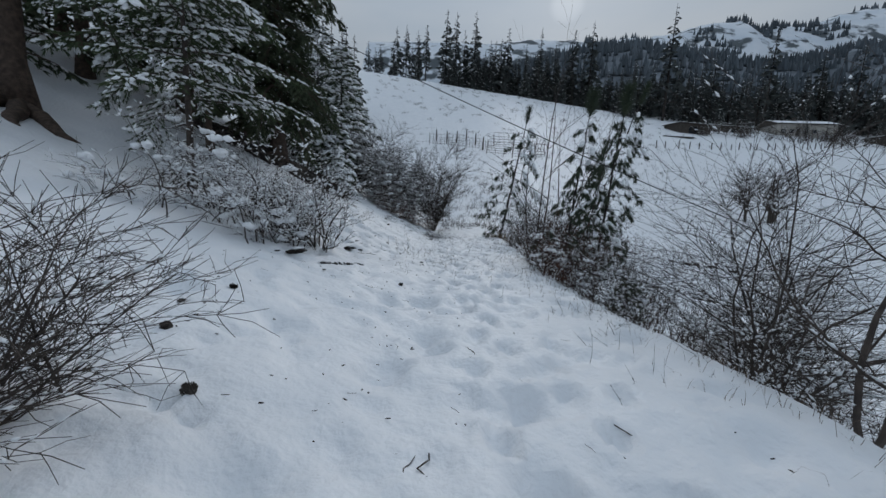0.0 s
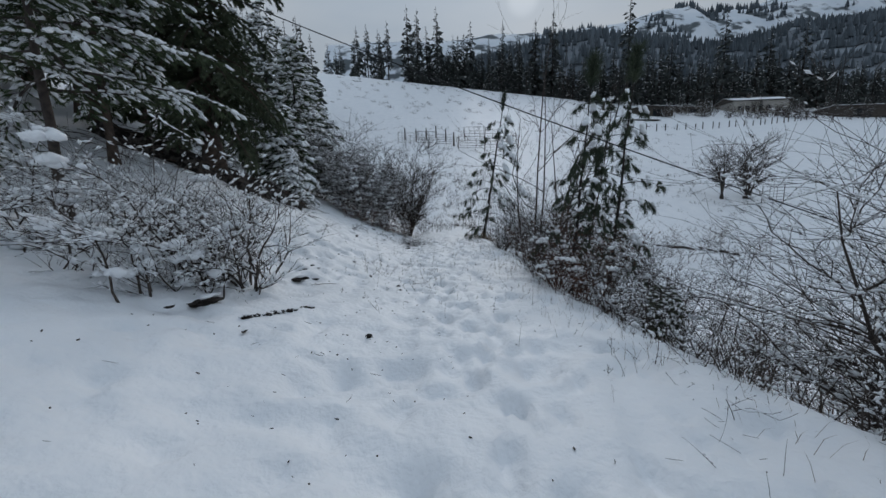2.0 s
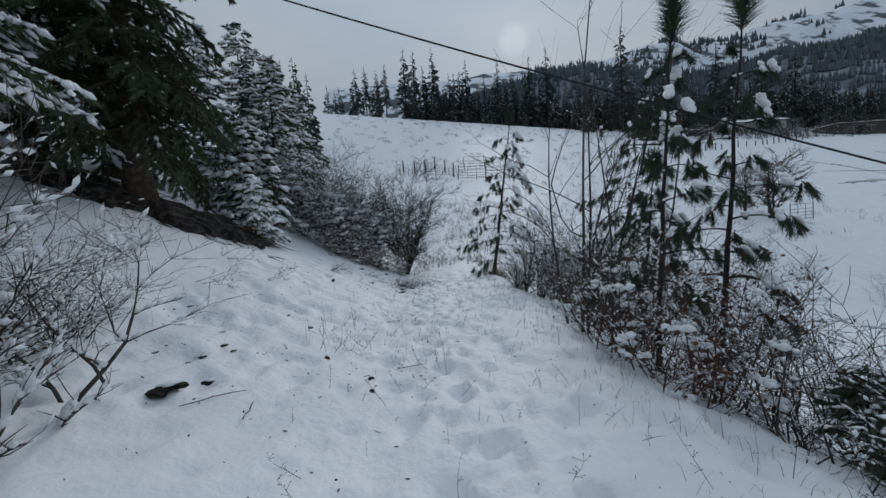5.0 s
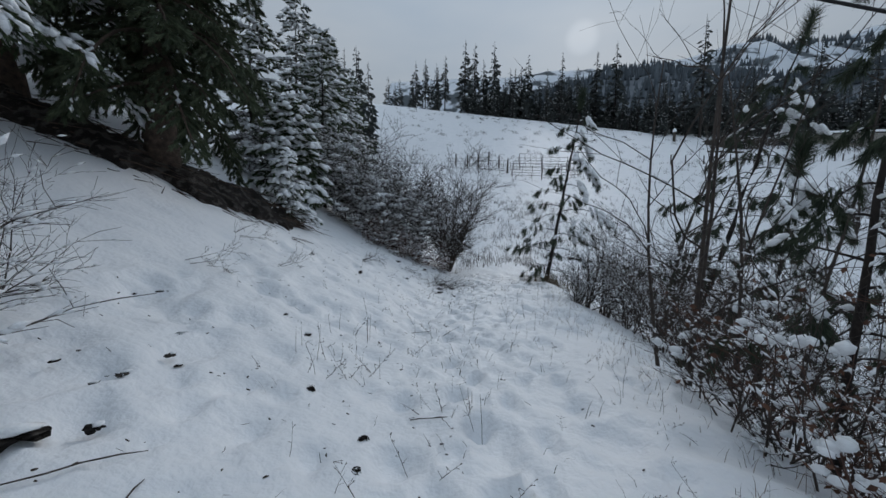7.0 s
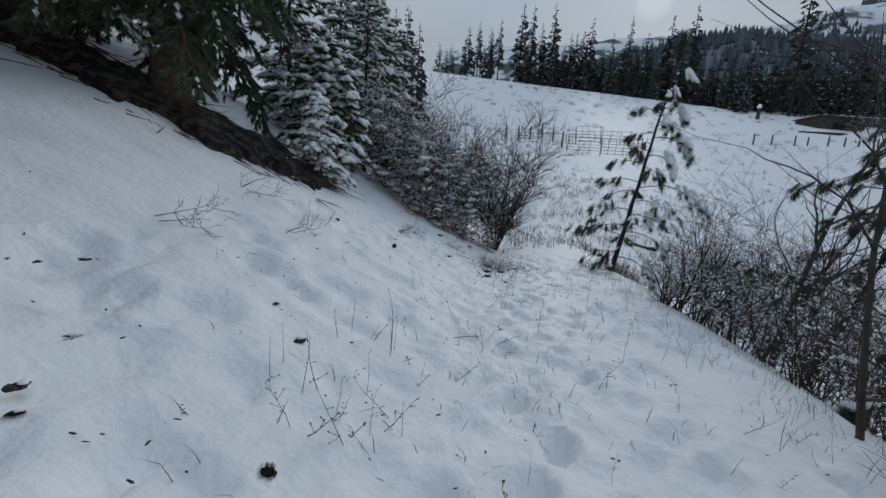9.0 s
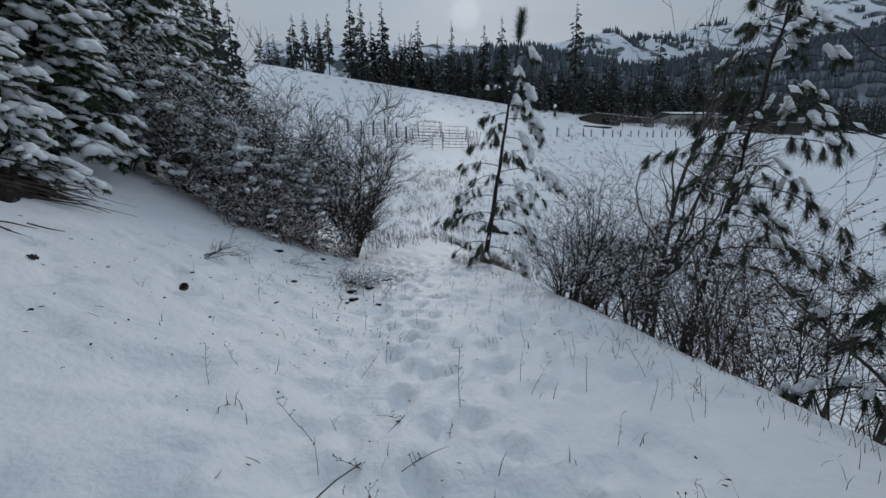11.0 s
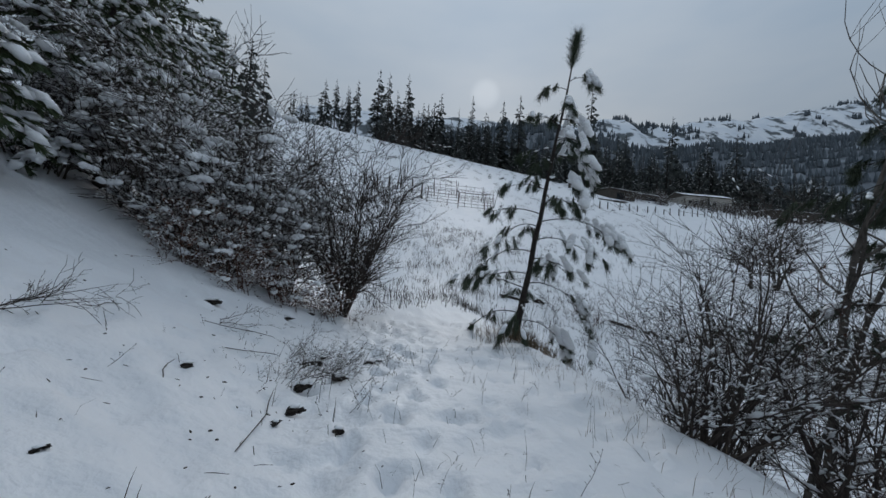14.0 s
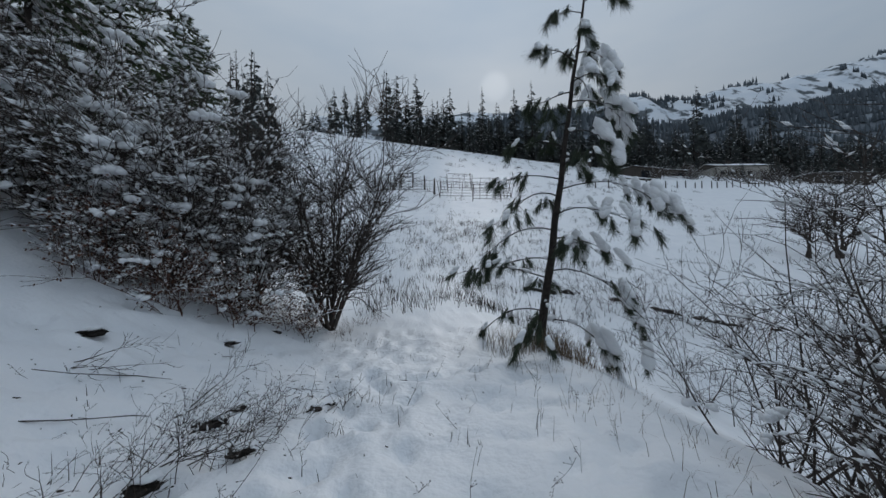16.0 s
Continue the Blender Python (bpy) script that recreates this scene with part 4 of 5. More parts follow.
# ---- orchard trees and scrub on the meadow ----
O = "bare trees on the meadow"
shrub("bare_tree", (*beyond(25.6, 30.2), hz(*beyond(25.6, 30.2))), "gnarled bare orchard tree on the meadow", "bare tree", 431, 7.2, 4, 0.35, 0.13, 0.3, TWIG, 0, -0.02, 1.8, 17, sub=12, low=2, group=O, min_r=0.013, base=0.3, twig_len=(0.3, 0.6))
shrub("bare_tree", (*beyond(23.6, 30.15), hz(*beyond(23.6, 30.15))), "gnarled bare orchard tree on the meadow", "bare tree", 432, 5.6, 3, 0.35, 0.11, 0.3, TWIG, 0, -0.02, 1.8, 15, sub=12, low=2, group=O, min_r=0.013, base=0.3, twig_len=(0.3, 0.6))
rnd = random.Random(8)
spots = [(8.6, 24.6), (9.6, 23.9), (10.6, 23.2), (11.6, 22.7), (12.8, 22.0), (7.6, 25.0), (14.0, 21.5), (15.5, 20.5), (17.9, 23.6), (18.3, 21.7), (16.5, 22.6), (19.5, 19.0), (21, 17.5), (9.3, 20.2), (10.4, 18.4), (11.8, 16.4), (13.0, 14.5), (9.0, 16.6), (8.4, 12.0), (9.6, 10.2), (8.0, 9.0), (10.4, 13.6), (12.6, 11.4), (7.2, 19.8), (5.3, 8.6), (6.0, 9.8), (6.4, 8.2), (5.0, 10.4), (6.9, 10.9), (5.6, 12.2), (7.4, 8.8), (5.9, 6.9), (6.8, 6.2), (7.8, 6.6)]
for i, (x, y) in enumerate(spots):
    x, y = beyond(x, y)
    shrub("bush", (x, y, hz(x, y)), "dull bare scrub in the gully", "bush", 450 + i, rnd.uniform(1.1, 2.6), 11, 0.7, 0.015, 0.35, TWIG_RED if i % 3 == 0 else TWIG, 0, 0.0, 1.8, 6, sub=4, group="scrub in the gully", base=0.7, min_r=0.0035, joined=True)

# ---- root mound under the large firs ----
def litter_bank():
    """Bare needle litter and roots on a bank that the firs have kept free of snow."""
    line = [Vector((-8.9, 12.9, 0)), Vector((-7.9, 13.15, 0)), Vector((-6.9, 13.6, 0)), Vector((-5.9, 14.6, 0)), Vector((-5.1, 15.8, 0)), Vector((-4.55, 16.9, 0))]
    wide = [0.25, 0.6, 0.7, 0.85, 0.8, 0.35]
    n, m = 90, 26
    b = Build()
    for i in range(n + 1):
        f = i / n * (len(line) - 1)
        k = min(int(f), len(line) - 2)
        c = line[k].lerp(line[k + 1], f - k)
        w = (line[k + 1] - line[k]).normalized()
        s = Vector((-w.y, w.x, 0))
        hw = wide[k] + (wide[k + 1] - wide[k]) * (f - k)
        for j in range(m + 1):
            v = j / m * 2 - 1
            edge = 0.95 + 0.5 * noise.noise(Vector((f * 2.2, v * 0.3, 4.0))) + 0.35 * noise.noise(Vector((f * 7.0, v, 9.0)))
            p = c + s * (v * hw * edge)
            q = max(0.0, 1 - v * v)
            lift = 0.34 * q ** 0.6 * sstep(0, 0.5, f) * (1 - sstep(4.2, 5.0, f)) + 0.10 * q - 0.07
            rough = 0.16 * q * noise.noise(Vector((p.x * 2.5, p.y * 2.5, 1))) + 0.10 * q * noise.noise(Vector((p.x * 8, p.y * 8, 2)))
            b.v.append(Vector((p.x, p.y, hz(p.x, p.y) + float(lift) + rough)))
    for i in range(n):
        for j in range(m):
            a = i * (m + 1) + j
            b.f.append((a, a + 1, a + m + 2, a + m + 1))
    ob = thing("root_mound", (0, 0, 0), "bare bank of dark needle litter under firs", "earth bank")
    part("litter", b, EARTH, ob, "dark needle litter", True)
    rnd = random.Random(77)
    for k in range(120):
        i = rnd.randint(6, n - 2)
        base = b.v[i * (m + 1) + rnd.randint(1, m - 4)]
        az = rnd.gauss(0.75, 0.35)
        pts = branch_line(base + Vector((0, 0, 0.01)), Vector((math.cos(az), math.sin(az), -0.25)), rnd.uniform(0.4, 1.3), 5, -0.02, 0.12, rnd)
        pts = [Vector((p.x, p.y, max(p.z, hz(p.x, p.y) + 0.03))) for p in pts]
        t = Build()
        k2 = rnd.uniform(0.4, 1.0)
        t.tube(pts, [k2 * v for v in (0.02, 0.018, 0.014, 0.010, 0.007, 0.004)], 5)
        part("root", t, WOOD_GREY if k % 3 == 0 else BARK, ob)


litter_bank()
rnd = random.Random(31)
# dropped twigs and bark strewn over the snow below the mound
for k in range(150):
    t = Build()
    f = rnd.random() * 0.85
    x, y = -9.6 + 5.6 * f + rnd.gauss(0.45, 0.5), 11.6 + 4.0 * f + rnd.gauss(0, 0.35)
    az = rnd.gauss(0.6, 0.5)
    l = rnd.uniform(0.1, 0.5)
    d = Vector((math.cos(az), math.sin(az), 0)) * l
    p = [Vector((x, y, 0)) + d * q for q in (0, 0.5, 1)]
    p = [Vector((q.x, q.y, hz(q.x, q.y) + 0.012 + rnd.uniform(0, 0.02))) for q in p]
    t.tube(p, [0.009, 0.008, 0.004], 5)
    tagged(part("fallen_twig", t, BARK if k % 2 else TWIG), "dark twig fallen on the snow", "twig", "twigs under the firs")

# exposed root and dark bank by the first fir
for i, (x0, y0, x1, y1) in enumerate([(-10.0, 8.8, -7.9, 8.1), (-9.9, 8.6, -8.4, 7.3), (-10.3, 8.6, -9.6, 7.4)]):
    t = Build()
    pts = [Vector((x0 + (x1 - x0) * q, y0 + (y1 - y0) * q + 0.12 * math.sin(q * 6 + i), 0)) for q in (0, 0.25, 0.5, 0.75, 1)]
    pts = [Vector((p.x, p.y, hz(p.x, p.y) + 0.10 - 0.16 * k / 4)) for k, p in enumerate(pts)]
    t.tube(pts, [0.2, 0.17, 0.14, 0.10, 0.05], 8)
    tagged(part("tree_root", t, BARK, None, "", True), "dark bare root creeping out of the snow", "root", "roots of the first fir")


# ---- small dark things in the snow ----
def clod(x, y, size, seed, label, name="earth_clod", category="clod"):
    rnd = random.Random(seed)
    ob = thing(name, (x, y, hz(x, y)), label, category, "dark clods in the snow")
    b, w = Build(), Build()
    for k in range(3):
        c = Vector((rnd.gauss(0, 0.45) * size, rnd.gauss(0, 0.45) * size, -size * 0.05))
        b.blob(c, vdir(rnd.uniform(0, 6.28), 0), (size * rnd.uniform(0.6, 1.1), size * rnd.uniform(0.35, 0.7), size * rnd.uniform(0.2, 0.38)), rnd, True, 0.5)
    part("clump", b, EARTH, ob)
    w.blob(Vector((size * 0.1, size * 0.4, size * 0.34)), vdir(rnd.uniform(0, 6.28), 0), (size * 0.9, size * 0.6, size * 0.22), rnd, True, 0.3)
    part("snow", w, SNOW, ob, "cap of snow", True)


def cone(x, y, seed):
    rnd = random.Random(seed)
    ob = thing("pine_cone", (x, y, hz(x, y) + 0.008), "dark pine cone half sunk in snow", "pine cone", "pine cones", rnd.uniform(0, 360))
    b = Build()
    b.blob(Vector((0, 0, 0)), Vector((1, 0, 0.2)), (0.042, 0.027, 0.027), rnd, True, 0.05)
    for k in range(60):
        f = rnd.uniform(-0.95, 0.95)
        a = rnd.uniform(0, 6.28)
        rr = 0.029 * math.sqrt(1 - f * f)
        c = Vector((f * 0.042, rr * math.cos(a), rr * math.sin(a)))
        d = Vector((0.35, math.cos(a), math.sin(a))).normalized()
        s = d.cross(Vector((1, 0, 0))).normalized() * 0.011
        b.quad(c - s, c + s, c + s * 0.6 + d * 0.018, c - s * 0.6 + d * 0.018)
    part("cone_body", b, EARTH, ob)


CLODS = [(-2.34, 3.17), (-2.09, 2.97), (-2.75, 5.97), (-1.9, 5.73), (-2.26, 9.08), (-2.67, 8.96), (-1.92, 8.55), (-2.29, 8.88), (-3.17, 10.42), (-3.24, 10.2), (-1.63, 10.75), (-2.05, 11.07), (-2.24, 9.48), (-2.09, 9.38), (-2.44, 9.82), (-1.41, 15.37), (-1.45, 16.91), (-2.4, 15.55), (-0.48, 16.76), (-0.56, 16.41), (-0.06, 16.38), (0.33, 18.75), (-2.25, 19.24), (-1.39, 20.47), (-1.17, 21.8), (-0.57, 18.32), (-0.17, 17.88), (-0.53, 17.46), (-0.52, 18.68)]
for i, (x, y) in enumerate(CLODS):
    clod(x, y, (0.036, 0.022, 0.045, 0.028)[i % 4] * (1.4 if y > 16 else 1.0), 500 + i, "dark clod of earth poking through snow")
for i, (x, y) in enumerate([(-2.25, 3.82), (-2.08, 2.62), (-1.49, 2.02), (-0.68, 6.2), (-0.48, 9.16), (-0.43, 8.79), (-3.14, 14.34), (-1.11, 9.65), (-2.22, 14.88)]):
    cone(x, y, 540 + i)
clod(-2.6, 6.35, 0.13, 570, "dark rotten stump with a cap of snow", "tree_stump", "stump")
clod(-2.14, 8.28, 0.11, 571, "dark rotten stump with a cap of snow", "tree_stump", "stump")
clod(-2.22, 19.3, 0.11, 572, "dark hole of bare earth in the snow")
clod(-1.36, 20.5, 0.10, 573, "dark hole of bare earth in the snow")
clod(-1.18, 21.85, 0.11, 574, "dark hole of bare earth in the snow")
for i, (x, y, size) in enumerate([(-0.58, 18.3, 0.11), (-0.19, 17.89, 0.08), (-0.52, 17.41, 0.09), (0.2, 18.69, 0.06)]):
    clod(x, y, size, 576 + i, "dark hole of bare earth under matted grass")
for i, (x, y, hh) in enumerate([(-0.62, 17.75, 0.42), (-0.35, 18.05, 0.38), (-0.75, 17.35, 0.36), (-0.45, 18.45, 0.34), (0.22, 18.72, 0.3), (-0.9, 17.6, 0.3)]):
    shrub("dry_tuft", (x, y, hz(x, y)), "matted tuft of dark dead stems in snow", "dry grass", 270 + i, hh, 24, 1.3, 0.0032, 0.3, TWIG, 0, -0.06, 1.3, 3, sub=1, lean=(0.5, 0.3), deep=0.06, base=0.25, joined=True)


def stick(a, b, r, name, label, material, seed, broken=1):
    rnd = random.Random(seed)
    a, b = Vector((*a, 0)), Vector((*b, 0))
    ob = thing(name, (a.x, a.y, hz(a.x, a.y)), label, "stick", "fallen sticks")
    o = Vector((a.x, a.y, hz(a.x, a.y)))
    for k in range(broken):
        f0, f1 = k / broken, (k + (0.86 if broken > 1 else 1.0)) / broken
        pts = []
        cuts = 12 if broken > 1 else 5
        for q in np.linspace(f0, f1, cuts):
            wander = 0.02 if broken == 1 else 0.012
            p = a.lerp(b, q) + Vector((rnd.gauss(0, wander), rnd.gauss(0, wander), 0))
            pts.append(Vector((p.x, p.y, hz(p.x, p.y) + r * 0.4 + rnd.uniform(0, r))) - o)
        t = Build()
        t.tube(pts, [r * (rnd.uniform(0.8, 1.1) if broken == 1 else rnd.uniform(0.45, 1.35)) for _ in range(cuts - 1)] + [r * 0.5], 7)
        piece = part("piece", t, material, ob)
        if broken > 1:
            w = Build()
            for c in pts[1:-1]:
                if rnd.random() < 0.75:
                    w.blob(c + Vector((rnd.gauss(0, r * 0.5), r * 0.5, r * rnd.uniform(0.4, 0.9))), pts[-1] - pts[0], (r * rnd.uniform(1.2, 3.0), r * 0.9, r * 0.55), rnd, False, 0.3)
            snow_part(w, piece)


stick((-2.05, 6.02), (-1.5, 6.95), 0.022, "fallen_branch", "dark rotten branch half buried in snow", EARTH, 1, 4)
for i, (a, b) in enumerate([((-1.39, 8.04), (-1.43, 8.33)), ((-0.6, 12.1), (-0.01, 12.92)), ((-1.44, 17.7), (-0.92, 18.2)), ((-1.44, 16.38), (-1.56, 16.91)), ((-0.67, 15.91), (-0.7, 17.07)), ((-2.54, 16.99), (-2.46, 17.65)), ((-0.2, 9.58), (0.16, 9.65)), ((-1.86, 8.09), (-1.6, 8.5)), ((-0.17, 1.64), (-0.11, 1.87)), ((1.28, 2.37), (1.33, 2.1)), ((0.0, 1.9), (-0.02, 1.7)), ((-1.2, 19.9), (-0.8, 20.6)), ((-1.9, 18.3), (-1.2, 18.9)), ((0.3, 3.6), (0.45, 3.3))]):
    stick(a, b, 0.0045, "fallen_stick", "thin dark stick lying on the snow", TWIG, 20 + i)
for i, (x, y, az) in enumerate([(-3.5, 11.4, 0.3), (-2.5, 16.7, 0.5), (-2.6, 17.0, 0.8), (-0.55, 18.1, 0.9), (-0.4, 17.7, 0.4), (-0.75, 18.5, 1.1), (-2.9, 12.6, 0.2), (-1.7, 18.6, 0.4), (-4.0, 13.2, 0.2)]):
    ob = shrub("fallen_branch", (x, y, hz(x, y) + 0.05), "flattened dead branch lying on the snow", "stick", 590 + i, 0.75, 3, 0.25, 0.006, 0.25, TWIG, 0, 0.0, 1.2, 6, sub=3, min_r=0.0018, base=0.1, group="flattened dead branches")
    ob.matrix_basis = Matrix.Translation((x, y, hz(x, y) + 0.05)) @ Euler((0, radians(80), az)).to_matrix().to_4x4()


# ---- dead weeds and grass ----
def weed_mesh(seed, h, seeds, lean):
    rnd = random.Random(seed)
    b = Build()
    az = rnd.uniform(0, 6.28)
    pts = branch_line(Vector((0, 0, -0.05)), Vector((math.cos(az) * lean, math.sin(az) * lean, 1)), h, 6, -0.01, 0.06, rnd)
    b.tube(pts, [0.0024, 0.0022, 0.002, 0.0018, 0.0015, 0.0012, 0.0008], 4)
    for k in range(seeds):
        i = rnd.randint(2, 6)
        d = vdir(rnd.uniform(0, 6.28), rnd.uniform(0.1, 0.9))
        q = [pts[i], pts[i] + d * h * rnd.uniform(0.06, 0.16)]
        b.tube(q, [0.0016, 0.001], 3, False)
        b.blob(q[1], d, (0.009, 0.0045, 0.0045), rnd, None)
    return b.mesh("stalk", WEED)


WEEDS = [weed_mesh(600 + k, h, s, l) for k, (h, s, l) in enumerate([(0.34, 0, 0.1), (0.42, 3, 0.2), (0.26, 6, 0.4), (0.5, 8, 0.5), (0.3, 4, 0.9), (0.22, 0, 0.3), (0.45, 9, 0.8), (0.18, 5, 0.6), (0.38, 2, 0.15), (0.28, 10, 1.2)])]


def weed(x, y, kind, size, turn):
    ob = thing("dead_weed", (x, y, hz(x, y)), "thin dead weed stalk standing in snow", "weed", "dead weeds along the path", turn)
    st = new("stalk", WEEDS[kind])
    st.parent = ob
    ob.scale = (size, size, size)


rnd = random.Random(41)
for k in range(280):
    r = rnd.random()
    if r < 0.62:
        y = rnd.uniform(2.5, 21)
        x = 1.9 + 0.07 * max(0, y - 10) + rnd.gauss(0, 0.45)
    elif r < 0.86:
        y = rnd.uniform(7, 20)
        x = rnd.gauss(0.1, 0.9)
    else:
        y, x = rnd.uniform(8, 20), rnd.uniform(-3.2, 2.2)
    weed(x, y, rnd.randrange(10), rnd.uniform(0.4, 0.95), rnd.uniform(0, 360))
for cx, cy, n in ((-1.1, 11.4, 9), (-1.25, 10.3, 10), (-0.9, 10.2, 7), (0.0, 16.9, 7), (-0.4, 17.7, 9), (-0.1, 12.5, 5), (0.2, 9.6, 6)):
    for k in range(n):
        weed(cx + rnd.gauss(0, 0.22), cy + rnd.gauss(0, 0.25), rnd.randrange(10), rnd.uniform(0.8, 1.3), rnd.uniform(0, 360))


def grass(name, label, spots, seed, h, blades, material, spread, wide=1.0):
    """Wispy dry blades, too many to count."""
    rnd = random.Random(seed)
    b = Build()
    for x, y in spots:
        for k in range(blades):
            px, py = x + rnd.gauss(0, spread), y + rnd.gauss(0, spread)
            p = Vector((px, py, hz(px, py) - 0.03))
            az = rnd.uniform(0, 6.28)
            d = Vector((math.cos(az) * 0.45, math.sin(az) * 0.45, 1)).normalized() * h * rnd.uniform(0.4, 1.2)
            s = vdir(az + 1.57, 0) * (0.0022 + h * 0.004) * wide
            mid = p + d * 0.6
            tip = p + d + Vector((math.cos(az), math.sin(az), -0.6)) * h * rnd.uniform(0.05, 0.35)
            b.quad(p - s, p + s, mid + s * 0.7, mid - s * 0.7)
            b.tri(mid - s * 0.7, mid + s * 0.7, tip)
    tagged(part(name, b, material), label, "dry grass", kind="stuff")


edge = [(2.45 + 0.085 * max(0, y - 10) + 0.35 * (y < 5) + rnd.gauss(0, 0.35), y) for y in np.linspace(1.6, 22.5, 330)]
grass("edge_grass", "dry grass blades along the gully lip", edge, 1, 0.20, 4, DRY, 0.16, 0.65)
grass("pine_grass", "tawny dry grass under the young pine", [(3.5 + rnd.gauss(0, 0.45), 20.8 + rnd.gauss(0, 0.4)) for _ in range(60)], 2, 0.5, 10, DRY, 0.12)
path_spots = [(rnd.gauss(0.3, 1.0), rnd.uniform(8, 23)) for _ in range(160)]
grass("path_grass", "sparse blades poking through the path", path_spots, 3, 0.16, 3, WEED, 0.08)
meadow = [(rnd.uniform(-8, 47), rnd.uniform(34, 77)) for _ in range(700)] + [(rnd.gauss(6, 5.0), rnd.uniform(25.5, 48)) for _ in range(700)]
grass("meadow_grass", "clumps of dry stalks on the meadow", meadow, 4, 0.55, 9, WEED, 0.20, 2.2)
high = [beyond(rnd.uniform(-18, 45), rnd.uniform(55, 103)) for _ in range(220)]
grass("meadow_tufts", "dark weed tufts on the upper meadow", high, 5, 0.75, 26, WEED, 0.38, 2.5)


def litter(count, seed):
    """Bits of twig, bark and needles blown over the snow, too many to count."""
    rnd = random.Random(seed)
    b = Build()
    for k in range(count):
        if k % 3:
            x, y = -abs(rnd.gauss(0, 2.2)) + 0.3, rnd.uniform(2.0, 20.0)
        else:
            x, y = rnd.uniform(-3.5, 2.2), rnd.uniform(1.6, 21.0)
        az, l = rnd.uniform(0, 3.1), rnd.uniform(0.01, 0.035) if rnd.random() < 0.85 else rnd.uniform(0.05, 0.12)
        r = rnd.uniform(0.0025, 0.008) if l < 0.05 else rnd.uniform(0.0015, 0.003)
        pts = []
        for q in (-0.5, 0.0, 0.5):
            px, py = x + math.cos(az) * l * q + rnd.gauss(0, l * 0.08), y + math.sin(az) * l * q
            pts.append(Vector((px, py, hz(px, py) + 0.012 + r)))
        b.tube(pts, [r * 0.7, r, r * 0.5], 4)
    tagged(part("snow_litter", b, WEED), "dark bits of twig and bark strewn on snow", "litter", kind="stuff")


litter(650, 91)


def ditch():
    """A narrow ditch with a bare dark lip that winds through the gully."""
    n, m = 110, 6
    b = Build()
    for i in range(n + 1):
        f = i / n
        x = 7.7 + 17.3 * f
        y = 33.3 - 7.2 * f + 0.5 * math.sin(f * 9) + 0.25 * noise.noise(Vector((f * 20, 0, 0)))
        hw = 0.22 + 0.2 * noise.noise(Vector((f * 26, 3, 0))) + 0.14 * noise.noise(Vector((f * 70, 5, 0)))
        for j in range(m + 1):
            v = j / m * 2 - 1
            yy = y + v * max(0.02, hw)
            b.v.append(Vector((x, yy, hz(x, yy) + 0.09 * (1 - v * v) * (1 + 2.5 * noise.noise(Vector((f * 34, 8, 0)))) + 0.06 * noise.noise(Vector((x * 4, yy * 6, 1))) - 0.03)))
    for i in range(n):
        for j in range(m):
            a = i * (m + 1) + j
            b.f.append((a, a + 1, a + m + 2, a + m + 1))
    tagged(part("ditch_bank", b, EARTH, None, "", True), "dark bare lip of a narrow ditch", "ditch bank")


ditch()


# ---- cattle pen, fences ----
def panel_parts():
    post, rail, stay = Build(), Build(), Build()
    post.tube([Vector((0, 0, -0.25)), Vector((0, 0, 1.75))], [0.035, 0.035], 7)
    rail.tube([Vector((0, 0, 0)), Vector((3.0, 0, 0))], [0.019, 0.019], 5)
    stay.tube([Vector((0, 0, 0.15)), Vector((0, 0, 1.62))], [0.022, 0.022], 5)
    return post.mesh("post", METAL), rail.mesh("rail", METAL), stay.mesh("upright", METAL)


PANEL = panel_parts()


def panel(x0, y0, x1, y1, group, tall=1.0, uprights=2):
    (x0, y0), (x1, y1), tall = beyond(x0, y0), beyond(x1, y1), tall * 1.3
    d = Vector((x1 - x0, y1 - y0, hz(x1, y1) - hz(x0, y0)))
    ob = new("corral_panel")
    ob.empty_display_size = 0.2
    tagged(ob, "dark rusty steel cattle panel in snow", "fence panel", group)
    flat = math.hypot(d.x, d.y)
    shear = Matrix(((d.x / 3.0, -d.y / flat, 0, x0), (d.y / 3.0, d.x / flat, 0, y0), (d.z / 3.0, 0, tall, hz(x0, y0)), (0, 0, 0, 1)))
    ob.matrix_basis = Matrix.Translation((x0, y0, hz(x0, y0)))
    inv = ob.matrix_basis.inverted()
    for nm, me, places in (("post", PANEL[0], [(0, 0, 0), (3, 0, 0)]), ("rail", PANEL[1], [(0, 0, z) for z in (0.25, 0.55, 0.85, 1.15, 1.6)]), ("upright", PANEL[2], [(3.0 * (k + 1) / (uprights + 1), 0, 0) for k in range(uprights)])):
        for p in places:
            c = new(nm, me)
            c.parent = ob
            c.matrix_basis = inv @ shear @ Matrix.Translation(p)


ring = [(5.0, 46.3), (7.9, 45.2), (10.6, 45.3), (12.2, 47.2), (11.6, 49.8), (9.0, 50.8), (6.3, 49.6)]
for i in range(len(ring)):
    a, b = ring[i], ring[(i + 1) % len(ring)]
    panel(*a, *b, "cattle pen panels", 0.95 + 0.1 * (i % 3), 2 + i % 2)
row = [(-2.0, 48.9), (0.4, 48.6), (2.6, 48.3), (4.6, 48.0)]
for i in range(len(row) - 1):
    panel(*row[i], *row[i + 1], "paddock fence panels", 0.85 + 0.15 * (i % 2), 4)
panel(26.0, 29.2, 28.2, 29.6, "gate under the orchard tree", 0.8, 2)


